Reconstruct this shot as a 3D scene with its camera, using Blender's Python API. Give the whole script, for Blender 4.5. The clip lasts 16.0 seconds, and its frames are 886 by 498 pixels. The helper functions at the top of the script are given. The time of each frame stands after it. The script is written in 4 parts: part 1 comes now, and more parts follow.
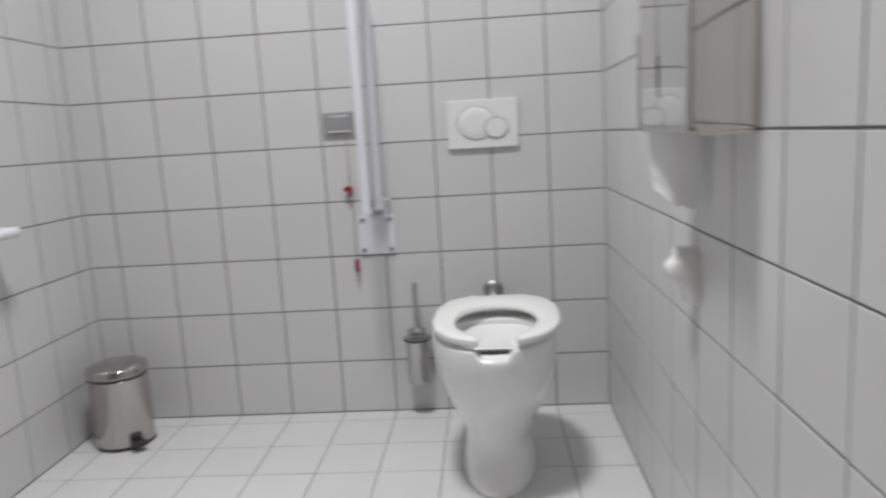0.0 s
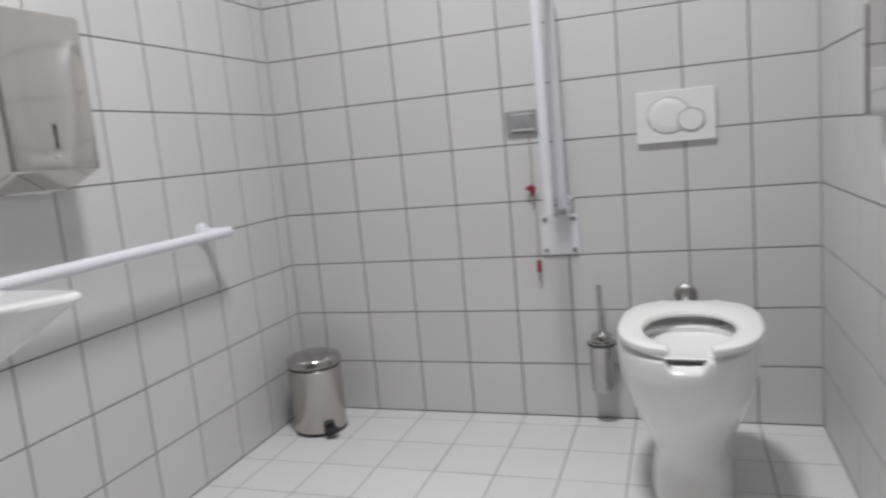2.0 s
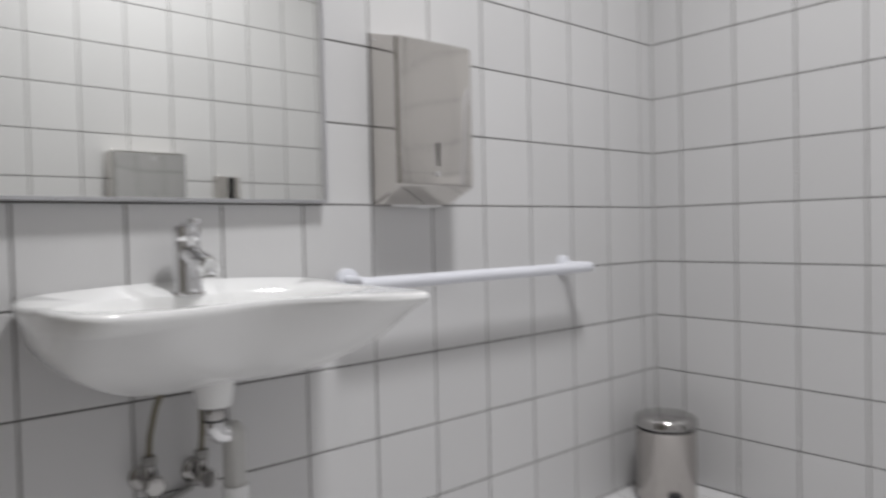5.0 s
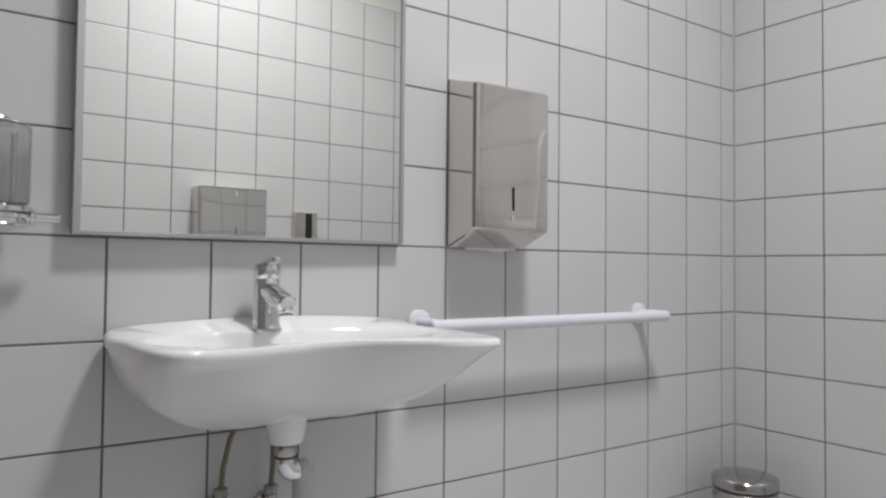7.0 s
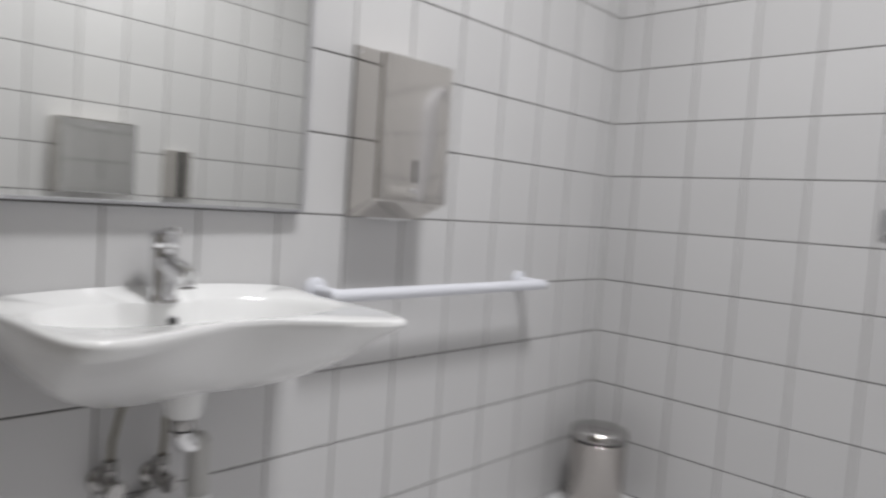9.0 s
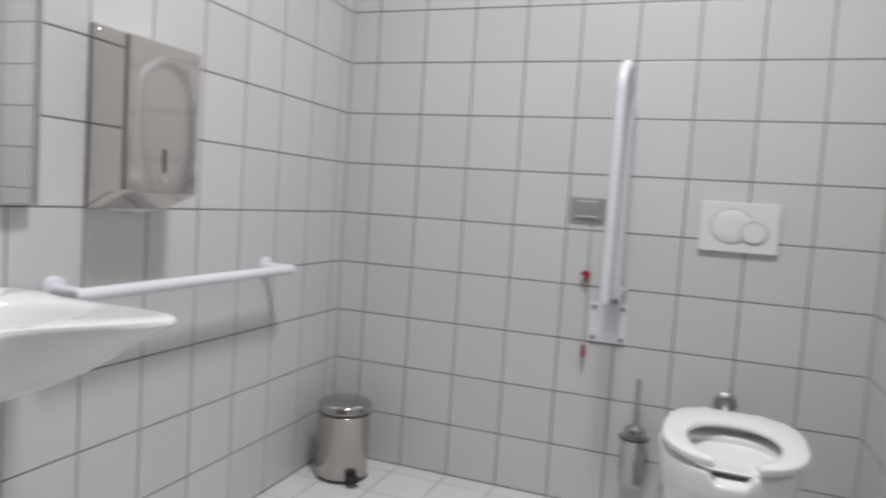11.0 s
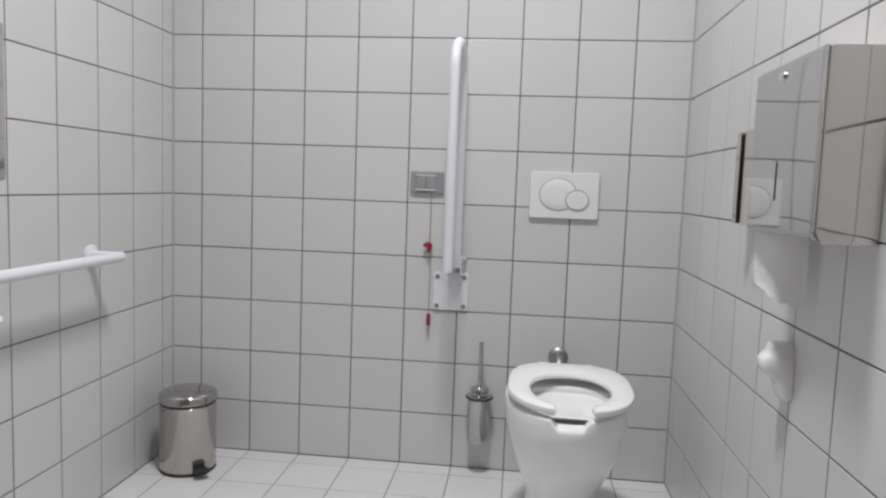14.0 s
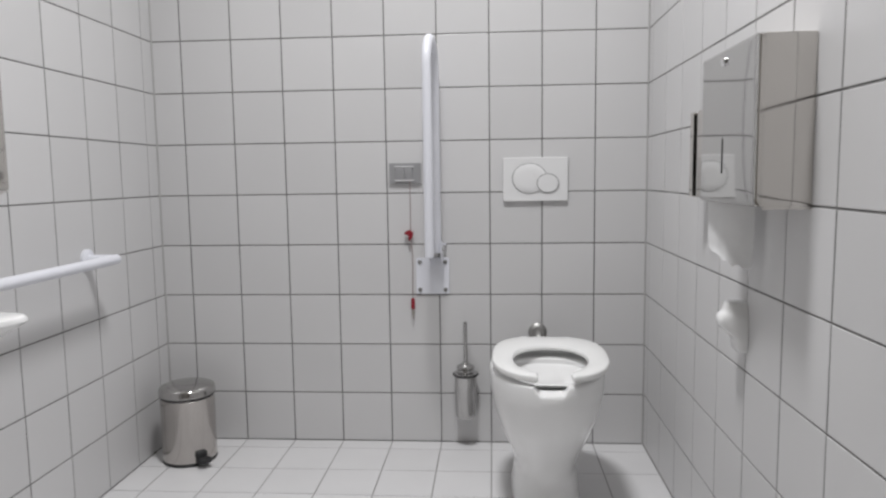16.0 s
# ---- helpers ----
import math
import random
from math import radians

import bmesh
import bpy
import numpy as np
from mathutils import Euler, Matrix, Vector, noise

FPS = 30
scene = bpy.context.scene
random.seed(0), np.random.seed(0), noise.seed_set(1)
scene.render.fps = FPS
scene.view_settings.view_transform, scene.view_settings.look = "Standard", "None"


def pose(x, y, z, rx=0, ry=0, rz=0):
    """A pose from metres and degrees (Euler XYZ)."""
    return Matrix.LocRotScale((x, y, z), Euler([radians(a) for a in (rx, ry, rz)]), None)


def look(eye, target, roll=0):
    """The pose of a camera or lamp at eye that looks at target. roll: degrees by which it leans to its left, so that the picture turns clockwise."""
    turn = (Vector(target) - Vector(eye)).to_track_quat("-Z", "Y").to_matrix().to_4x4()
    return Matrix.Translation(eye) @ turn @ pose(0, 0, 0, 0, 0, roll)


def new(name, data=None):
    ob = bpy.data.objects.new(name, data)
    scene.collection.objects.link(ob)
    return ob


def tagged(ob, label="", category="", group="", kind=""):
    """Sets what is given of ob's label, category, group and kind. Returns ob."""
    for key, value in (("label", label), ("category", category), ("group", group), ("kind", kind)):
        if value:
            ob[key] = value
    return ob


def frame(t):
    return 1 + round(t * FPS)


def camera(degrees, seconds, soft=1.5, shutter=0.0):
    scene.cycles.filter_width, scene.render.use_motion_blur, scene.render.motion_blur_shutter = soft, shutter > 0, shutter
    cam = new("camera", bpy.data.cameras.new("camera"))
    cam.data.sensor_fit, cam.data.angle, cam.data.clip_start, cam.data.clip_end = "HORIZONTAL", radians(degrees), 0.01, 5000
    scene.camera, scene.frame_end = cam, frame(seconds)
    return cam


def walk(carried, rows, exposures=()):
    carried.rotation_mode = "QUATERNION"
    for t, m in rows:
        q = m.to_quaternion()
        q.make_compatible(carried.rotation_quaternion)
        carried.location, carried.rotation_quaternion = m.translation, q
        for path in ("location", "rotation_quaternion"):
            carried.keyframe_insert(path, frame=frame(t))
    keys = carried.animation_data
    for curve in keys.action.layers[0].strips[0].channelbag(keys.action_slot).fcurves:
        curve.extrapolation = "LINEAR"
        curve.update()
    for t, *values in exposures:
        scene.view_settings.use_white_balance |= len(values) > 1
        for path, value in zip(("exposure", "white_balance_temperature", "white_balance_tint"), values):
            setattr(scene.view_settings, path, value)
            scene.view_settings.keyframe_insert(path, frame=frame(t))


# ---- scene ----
cam = camera(65.2, 16.0, soft=2.4, shutter=1.0)
PATH = [
    (0, (0.376, -2.469, 1.021), (0.243, -0.5, 0.693), -3.4),
    (0.1, (0.367, -2.4648, 1.0229), (0.2017, -0.4987, 0.6959), -3.05),
    (0.4, (0.3507, -2.4581, 1.0275), (0.1394, -0.4963, 0.7011), -2.34),
    (0.5, (0.348, -2.456, 1.027), (0.114, -0.496, 0.702), -2.3),
    (0.6, (0.3476, -2.4538, 1.024), (0.0879, -0.4971, 0.7021), -2.46),
    (0.9, (0.3526, -2.4474, 1.0098), (-0.0099, -0.505, 0.7004), -3.43),
    (1, (0.354, -2.445, 1.008), (-0.033, -0.507, 0.701), -3.7),
    (1.1, (0.3544, -2.4423, 1.0095), (-0.0404, -0.5058, 0.7029), -3.9),
    (1.4, (0.3544, -2.4337, 1.0227), (-0.1415, -0.5212, 0.7122), -4.35),
    (1.5, (0.356, -2.431, 1.025), (-0.183, -0.53, 0.715), -4.5),
    (1.6, (0.3593, -2.4288, 1.0245), (-0.2008, -0.5336, 0.7172), -4.68),
    (1.9, (0.3739, -2.4228, 1.0167), (-0.2439, -0.5434, 0.7229), -5.2),
    (2, (0.377, -2.42, 1.016), (-0.275, -0.551, 0.726), -5.3),
    (2.1, (0.3785, -2.4166, 1.0178), (-0.3051, -0.5591, 0.7306), -5.34),
    (2.4, (0.3776, -2.404, 1.0289), (-0.413, -0.5885, 0.7481), -5.2),
    (2.5, (0.376, -2.399, 1.03), (-0.455, -0.601, 0.753), -5.1),
    (2.6, (0.3737, -2.3932, 1.0284), (-0.5057, -0.6176, 0.7567), -4.98),
    (2.9, (0.3628, -2.3732, 1.0157), (-0.6183, -0.6485, 0.7653), -4.45),
    (3, (0.358, -2.368, 1.012), (-0.674, -0.672, 0.769), -4.2),
    (3.1, (0.3516, -2.3646, 1.0094), (-0.7137, -0.6884, 0.7738), -3.87),
    (3.4, (0.3287, -2.3587, 1.0031), (-0.7994, -0.7209, 0.7905), -2.68),
    (3.5, (0.325, -2.355, 1.0), (-0.826, -0.728, 0.795), -2.4),
    (3.6, (0.3251, -2.3495, 0.9959), (-0.9009, -0.7817, 0.7992), -2.24),
    (3.9, (0.3373, -2.3278, 0.9808), (-0.9633, -0.8183, 0.8084), -2.11),
    (4, (0.341, -2.321, 0.976), (-0.967, -0.817, 0.812), -2.1),
    (4.1, (0.3438, -2.3146, 0.9717), (-0.9734, -0.8177, 0.816), -2.11),
    (4.4, (0.3509, -2.2968, 0.9595), (-1.0037, -0.8311, 0.8299), -2.24),
    (4.5, (0.352, -2.292, 0.955), (-1.017, -0.839, 0.836), -2.2),
    (4.6, (0.352, -2.2881, 0.9496), (-1.0422, -0.8581, 0.8432), -2.08),
    (4.9, (0.3483, -2.28, 0.9321), (-1.1292, -0.9335, 0.869), -1.48),
    (5, (0.347, -2.278, 0.928), (-1.178, -0.984, 0.878), -1.3),
    (5.1, (0.3458, -2.2779, 0.929), (-1.1962, -1.0049, 0.8887), -1.21),
    (5.2, (0.345, -2.279, 0.932), (-1.215, -1.026, 0.898), -1.15),
    (7.3, (0.341, -2.29, 0.945), (-1.31, -1.16, 1.022), 0.8),
    (7.4, (0.3378, -2.2924, 0.9451), (-1.313, -1.1664, 1.029), 0.9),
    (7.5, (0.333, -2.296, 0.946), (-1.319, -1.169, 1.034), 1.0),
    (7.6, (0.3293, -2.299, 0.9481), (-1.3182, -1.1687, 1.037), 1.06),
    (7.9, (0.3188, -2.3082, 0.9561), (-1.3189, -1.1633, 1.0423), 1.22),
    (8, (0.316, -2.312, 0.96), (-1.32, -1.165, 1.034), 1.35),
    (8.1, (0.3138, -2.3164, 0.9645), (-1.3195, -1.1632, 1.0149), 1.56),
    (8.4, (0.3093, -2.3318, 0.9817), (-1.27, -1.1058, 0.9274), 2.43),
    (8.5, (0.308, -2.338, 0.989), (-1.251, -1.088, 0.909), 2.7),
    (8.6, (0.3071, -2.3449, 0.9979), (-1.2168, -1.0531, 0.9027), 2.94),
    (8.9, (0.3051, -2.3685, 1.0292), (-1.1387, -0.9891, 0.9161), 3.59),
    (9, (0.303, -2.377, 1.037), (-1.079, -0.937, 0.918), 3.8),
    (9.1, (0.2976, -2.3867, 1.0403), (-1.0343, -0.9003, 0.9125), 4.02),
    (9.3, (0.286, -2.406, 1.04), (-0.998, -0.876, 0.897), 4.4),
    (9.4, (0.2916, -2.4085, 1.042), (-0.9714, -0.8643, 0.8996), 4.43),
    (9.5, (0.298, -2.412, 1.045), (-0.917, -0.831, 0.906), 4.4),
    (9.6, (0.2978, -2.4222, 1.0487), (-0.8361, -0.7804, 0.9118), 4.4),
    (9.9, (0.2919, -2.4588, 1.0606), (-0.7939, -0.7843, 0.9305), 4.41),
    (10, (0.29, -2.47, 1.064), (-0.739, -0.76, 0.935), 4.4),
    (10.1, (0.2891, -2.4787, 1.0661), (-0.716, -0.7546, 0.9341), 4.36),
    (10.2, (0.287, -2.484, 1.067), (-0.703, -0.738, 0.931), 4.3),
    (12.3, (0.2, -2.551, 1.08), (-0.0495, -0.57, 0.954), 3.4),
    (12.4, (0.1979, -2.5521, 1.0806), (-0.0475, -0.5713, 0.9522), 3.42),
    (12.5, (0.198, -2.55, 1.08), (-0.047, -0.57, 0.947), 3.4),
    (12.6, (0.1991, -2.5454, 1.0778), (0.0121, -0.5589, 0.9403), 3.29),
    (12.9, (0.2036, -2.5287, 1.0694), (0.0732, -0.5387, 0.918), 2.85),
    (13, (0.203, -2.527, 1.068), (0.073, -0.538, 0.912), 2.7),
    (13.1, (0.1996, -2.5294, 1.0681), (0.072, -0.54, 0.9071), 2.55),
    (13.4, (0.1834, -2.5485, 1.0724), (0.0009, -0.5646, 0.8967), 2.09),
    (13.5, (0.182, -2.553, 1.073), (-0.025, -0.572, 0.894), 2.0),
    (13.6, (0.1851, -2.5548, 1.0722), (-0.0243, -0.574, 0.8915), 1.98),
    (13.9, (0.2066, -2.5547, 1.067), (-0.0002, -0.5737, 0.8863), 2.11),
    (14, (0.212, -2.556, 1.067), (0.001, -0.575, 0.885), 2.1),
    (14.1, (0.2151, -2.5584, 1.0692), (0.0015, -0.5785, 0.8842), 2.01),
    (14.5, (0.22, -2.575, 1.082), (0.014, -0.596, 0.882), 1.5),
    (15, (0.225, -2.617, 1.063), (0.034, -0.635, 0.87), 1.7),
    (15.5, (0.213, -2.647, 1.062), (0.057, -0.663, 0.866), 0.7),
    (16, (0.208, -2.689, 1.065), (0.066, -0.705, 0.855), -0.8),
]
walk(cam, [(t, look(eye, target, roll)) for t, eye, target, roll in PATH], [(0.0, -0.47), (2.5, -0.50), (5.0, -0.52), (9.5, -0.52), (13.0, -0.47), (16.0, -0.43)])

# ---- world and light ----
world = bpy.data.worlds.new("world")
scene.world = world
world.use_nodes = True
world.node_tree.nodes["Background"].inputs[0].default_value = (0.5, 0.5, 0.52, 1)
world.node_tree.nodes["Background"].inputs[1].default_value = 0.05

LAMP = (0.0, -1.26)      # middle of the round ceiling light
CEIL = 3.25                # ceiling height
XL, XR, YB, YF = -1.117, 0.796, 0.0, -3.0   # tiled faces of the left, right and back wall; unseen wall added behind the way in
TILED = 2.4                # tiles reach this high


lamp = bpy.data.lights.new("lamp_light", "AREA")
lamp.shape, lamp.size, lamp.energy, lamp.color = "DISK", 0.36, 43.0, (0.988, 0.987, 1.007)
lamp.spread = radians(138)
lamp_light = new("lamp_light", lamp)
lamp_light.matrix_world = pose(*LAMP, CEIL - 0.1)
tagged(lamp_light, "light given off by the ceiling lamp", "light", kind="structure")


# ---- materials ----
def material(name, color, rough=0.5, metal=0.0, coat=0.0):
    m = bpy.data.materials.new(name)
    m.use_nodes = True
    b = m.node_tree.nodes["Principled BSDF"]
    b.inputs["Base Color"].default_value = (*color, 1)
    b.inputs["Roughness"].default_value = rough
    b.inputs["Metallic"].default_value = metal
    if coat:
        b.inputs["Coat Weight"].default_value = coat
        b.inputs["Coat Roughness"].default_value = 0.08
    return m


def varied(m, color_a, color_b, scale=6.0, detail=4.0, rough=None, bump=0.0, bump_scale=60.0, island=0.0, stretch=None):
    """Mottles base colour between two tones, roughness between two values, adds fine relief and a tone of its own for each piece."""
    t = m.node_tree
    n, l = t.nodes, t.links
    b = n["Principled BSDF"]
    co = n.new("ShaderNodeTexCoord")
    src = co.outputs["Object"]
    if stretch:
        mp = n.new("ShaderNodeMapping")
        mp.inputs["Scale"].default_value = stretch
        l.new(src, mp.inputs["Vector"])
        src = mp.outputs["Vector"]
    if island:
        info = n.new("ShaderNodeObjectInfo")
        shift = n.new("ShaderNodeVectorMath")
        shift.operation = "ADD"
        mul = n.new("ShaderNodeMath")
        mul.operation = "MULTIPLY"
        mul.inputs[1].default_value = 37.0
        l.new(info.outputs["Random"], mul.inputs[0])
        l.new(src, shift.inputs[0])
        l.new(mul.outputs[0], shift.inputs[1])
        src = shift.outputs[0]
    noise_big = n.new("ShaderNodeTexNoise")
    noise_big.inputs["Scale"].default_value = scale
    noise_big.inputs["Detail"].default_value = detail
    l.new(src, noise_big.inputs["Vector"])
    mix = n.new("ShaderNodeMix")
    mix.data_type = "RGBA"
    mix.inputs["A"].default_value = (*color_a, 1)
    mix.inputs["B"].default_value = (*color_b, 1)
    l.new(noise_big.outputs["Fac"], mix.inputs["Factor"])
    out = mix.outputs["Result"]
    if island:
        hsv = n.new("ShaderNodeHueSaturation")
        rng = n.new("ShaderNodeMapRange")
        rng.inputs["To Min"].default_value = 1.0 - island
        rng.inputs["To Max"].default_value = 1.0 + island
        l.new(info.outputs["Random"], rng.inputs["Value"])
        l.new(rng.outputs["Result"], hsv.inputs["Value"])
        l.new(out, hsv.inputs["Color"])
        out = hsv.outputs["Color"]
    l.new(out, b.inputs["Base Color"])
    if rough:
        rr = n.new("ShaderNodeMapRange")
        rr.inputs["From Min"].default_value, rr.inputs["From Max"].default_value = 0.15, 0.85
        rr.inputs["To Min"].default_value, rr.inputs["To Max"].default_value = rough
        l.new(noise_big.outputs["Fac"], rr.inputs["Value"])
        l.new(rr.outputs["Result"], b.inputs["Roughness"])
    if bump:
        fine = n.new("ShaderNodeTexNoise")
        fine.inputs["Scale"].default_value = bump_scale
        fine.inputs["Detail"].default_value = 3.0
        l.new(src, fine.inputs["Vector"])
        bp = n.new("ShaderNodeBump")
        bp.inputs["Strength"].default_value = bump
        bp.inputs["Distance"].default_value = 0.002
        l.new(fine.outputs["Fac"], bp.inputs["Height"])
        l.new(bp.outputs["Normal"], b.inputs["Normal"])
    return m


WALL_TILE = varied(material("white glazed wall tile", (0.57, 0.57, 0.57), 0.3), (0.637, 0.632, 0.634), (0.620, 0.616, 0.617), 3.0, 1.0, (0.28, 0.32), island=0.028)
FLOOR_TILE = varied(material("matt white floor tile", (0.66, 0.66, 0.66), 0.5), (0.69, 0.685, 0.688), (0.645, 0.64, 0.643), 7.0, 3.0, (0.42, 0.6), 0.15, 160.0, island=0.03)
GROUT = varied(material("grey cement grout", (0.13, 0.125, 0.12), 0.9), (0.19, 0.185, 0.18), (0.105, 0.10, 0.10), 3.0, 5.0, (0.8, 0.95), 0.4, 300.0)
FLOOR_GROUT = varied(material("grey floor grout", (0.3, 0.29, 0.29), 0.9), (0.36, 0.35, 0.35), (0.2, 0.19, 0.19), 2.0, 5.0, (0.8, 0.95), 0.4, 300.0)
PLASTER = varied(material("cream white plaster", (0.8, 0.79, 0.74), 0.8), (0.76, 0.755, 0.72), (0.72, 0.71, 0.675), 3.0, 4.0, (0.75, 0.9), 0.2, 90.0)
# Tone set dark so that little light bounces back under the basin.
BEIGE = varied(material("dark beige for the unseen wall", (0.42, 0.385, 0.34), 0.7), (0.25, 0.235, 0.21), (0.22, 0.205, 0.185), 2.0, 4.0, (0.6, 0.8), 0.15, 90.0)
CERAMIC = varied(material("white sanitary ceramic", (0.88, 0.88, 0.87), 0.12, coat=0.3), (0.86, 0.86, 0.855), (0.83, 0.83, 0.825), 9.0, 3.0, (0.1, 0.16))
SEAT_WHITE = varied(material("glossy white plastic seat", (0.88, 0.88, 0.87), 0.22), (0.83, 0.83, 0.82), (0.79, 0.79, 0.78), 12.0, 3.0, (0.18, 0.28))
PLASTIC = varied(material("white plastic", (0.86, 0.86, 0.86), 0.3), (0.80, 0.80, 0.80), (0.765, 0.765, 0.765), 14.0, 3.0, (0.25, 0.36))
NYLON = varied(material("white nylon coated tube", (0.80, 0.81, 0.85), 0.32), (0.79, 0.80, 0.85), (0.74, 0.75, 0.80), 10.0, 3.0, (0.27, 0.4))
CHROME = varied(material("polished chrome", (0.75, 0.75, 0.76), 0.08, 1.0), (0.86, 0.86, 0.87), (0.78, 0.78, 0.79), 20.0, 3.0, (0.05, 0.13))
STEEL = varied(material("polished stainless steel", (0.70, 0.675, 0.65), 0.05, 1.0), (0.675, 0.65, 0.62), (0.64, 0.615, 0.585), 6.0, 4.0, (0.05, 0.09))
# Copy of STEEL with the neutral sheen of a slanting view painted in.
GRAZING_STEEL = varied(material("stainless steel toned for a grazing view", (0.6, 0.6, 0.6), 0.04, 1.0), (0.61, 0.607, 0.60), (0.575, 0.572, 0.566), 6.0, 4.0, (0.03, 0.06))
BRUSHED = varied(material("brushed stainless steel", (0.50, 0.475, 0.455), 0.2, 1.0), (0.53, 0.505, 0.485), (0.46, 0.435, 0.415), 5.0, 4.0, (0.12, 0.2), 0.04, 90.0, stretch=(8, 8, 1))
BIN_LID = varied(material("polished bin lid steel", (0.46, 0.45, 0.44), 0.14, 1.0), (0.49, 0.48, 0.47), (0.43, 0.42, 0.41), 5.0, 4.0, (0.08, 0.16))
BRUSH_STEEL = varied(material("dim polished steel", (0.42, 0.41, 0.40), 0.15, 1.0), (0.54, 0.535, 0.53), (0.44, 0.435, 0.43), 9.0, 4.0, (0.1, 0.2))
# Darker copy of CHROME; the shade under the basin is put into its colour.
DARK_CHROME = varied(material("chrome darkened for shade", (0.25, 0.24, 0.235), 0.12, 1.0), (0.56, 0.55, 0.54), (0.30, 0.29, 0.285), 30.0, 4.0, (0.08, 0.2))
DULL = varied(material("dull zinc fitting", (0.42, 0.41, 0.38), 0.35, 1.0), (0.42, 0.415, 0.405), (0.28, 0.275, 0.265), 40.0, 4.0, (0.38, 0.6))
ALU = varied(material("aluminium frame", (0.62, 0.62, 0.64), 0.3, 1.0), (0.66, 0.66, 0.68), (0.56, 0.56, 0.58), 12.0, 3.0, (0.25, 0.36))
GREY_PLASTIC = varied(material("silver grey plastic", (0.40, 0.40, 0.41), 0.35, 0.3), (0.40, 0.40, 0.41), (0.35, 0.35, 0.36), 14.0, 3.0, (0.3, 0.42))
BLACK = varied(material("black rubber plastic", (0.02, 0.02, 0.022), 0.5), (0.025, 0.025, 0.027), (0.015, 0.015, 0.016), 20.0, 4.0, (0.4, 0.6))
# Near black on solid pieces that stand in for shade inside slots and holes.
DARK = material("black for shade inside openings", (0.012, 0.012, 0.012), 0.8)
RED = varied(material("red plastic pull", (0.36, 0.02, 0.035), 0.35), (0.30, 0.018, 0.032), (0.2, 0.012, 0.022), 30.0, 3.0, (0.3, 0.45))
CORD = material("thin grey cord", (0.32, 0.25, 0.25), 0.8)
CORD_TIP = varied(material("pale cream cord end", (0.55, 0.5, 0.42), 0.6), (0.44, 0.41, 0.37), (0.36, 0.335, 0.30), 40.0)
PAPER = varied(material("soft white tissue paper", (0.85, 0.85, 0.85), 0.95), (0.82, 0.82, 0.82), (0.76, 0.76, 0.76), 30.0, 4.0, (0.9, 1.0), 0.5, 240.0)
MIRROR = material("mirror glass", (0.905, 0.912, 0.892), 0.01, 1.0)
HOSE = varied(material("braided steel hose", (0.30, 0.29, 0.26), 0.45, 0.8), (0.29, 0.26, 0.19), (0.14, 0.125, 0.09), 300.0, 2.0, (0.35, 0.55), 0.5, 500.0)
SOAP_GLASS = varied(material("smoky grey soap glass", (0.78, 0.78, 0.79), 0.05), (0.82, 0.82, 0.83), (0.68, 0.68, 0.69), 8.0, 3.0, (0.03, 0.08), stretch=(3, 3, 0.4))
SOAP_GLASS.node_tree.nodes["Principled BSDF"].inputs["Transmission Weight"].default_value = 0.8
PVC = varied(material("pale grey waste pipe", (0.62, 0.61, 0.59), 0.4), (0.54, 0.535, 0.52), (0.48, 0.475, 0.46), 12.0, 3.0, (0.35, 0.5))
LAMP_GLASS = material("lit opal glass", (0.9, 0.9, 0.88), 0.4)
lg = LAMP_GLASS.node_tree.nodes["Principled BSDF"]
lg.inputs["Emission Color"].default_value = (1, 0.985, 0.965, 1)
lg.inputs["Emission Strength"].default_value = 9.0


# ---- mesh helpers ----
def mesh_from(bm, name, mat, smooth=False):
    me = bpy.data.meshes.new(name)
    bmesh.ops.recalc_face_normals(bm, faces=bm.faces[:])
    bm.to_mesh(me)
    bm.free()
    me.materials.append(mat)
    if smooth:
        me.shade_smooth()
        try:
            me.set_sharp_from_angle(angle=radians(40))
        except AttributeError:
            pass
    return me


def part(name, bm, mat, parent=None, label="", smooth=True):
    ob = new(name, mesh_from(bm, name, mat, smooth))
    if parent:
        ob.parent = parent
    if label:
        tagged(ob, label)
    return ob


def thing(name, label, category, at=(0, 0, 0), group=""):
    """An empty at the thing's base; its parts are given in world coordinates and hung under it."""
    ob = new(name)
    ob.empty_display_size = 0.05
    ob.location = at
    return tagged(ob, label, category, group)


def hang(name, bm, mat, parent, label="", smooth=True):
    """A part whose mesh is in world coordinates."""
    base = parent
    while base.parent:
        base = base.parent
    bm.transform(Matrix.Translation(-base.location))
    ob = new(name, mesh_from(bm, name, mat, smooth))
    ob.parent = parent
    if label:
        tagged(ob, label)
    return ob


def even_shading(ob):
    """Keeps broad flat faces flat in their shading while rounded corners stay smooth."""
    w = ob.modifiers.new("even_shading", "WEIGHTED_NORMAL")
    w.keep_sharp, w.weight = True, 100
    return ob


def box(lo, hi, bevel=0.0, seg=2):
    bm = bmesh.new()
    lo, hi = Vector(lo), Vector(hi)
    bmesh.ops.create_cube(bm, size=1, matrix=Matrix.Translation((lo + hi) / 2) @ Matrix.Diagonal((*(hi - lo), 1)))
    if bevel:
        bmesh.ops.bevel(bm, geom=bm.edges[:], offset=bevel, segments=seg, profile=0.5, affect="EDGES")
    return bm


def merge(*bms):
    out = bmesh.new()
    for b in bms:
        me = bpy.data.meshes.new("t")
        b.to_mesh(me)
        b.free()
        out.from_mesh(me)
        bpy.data.meshes.remove(me)
    return out


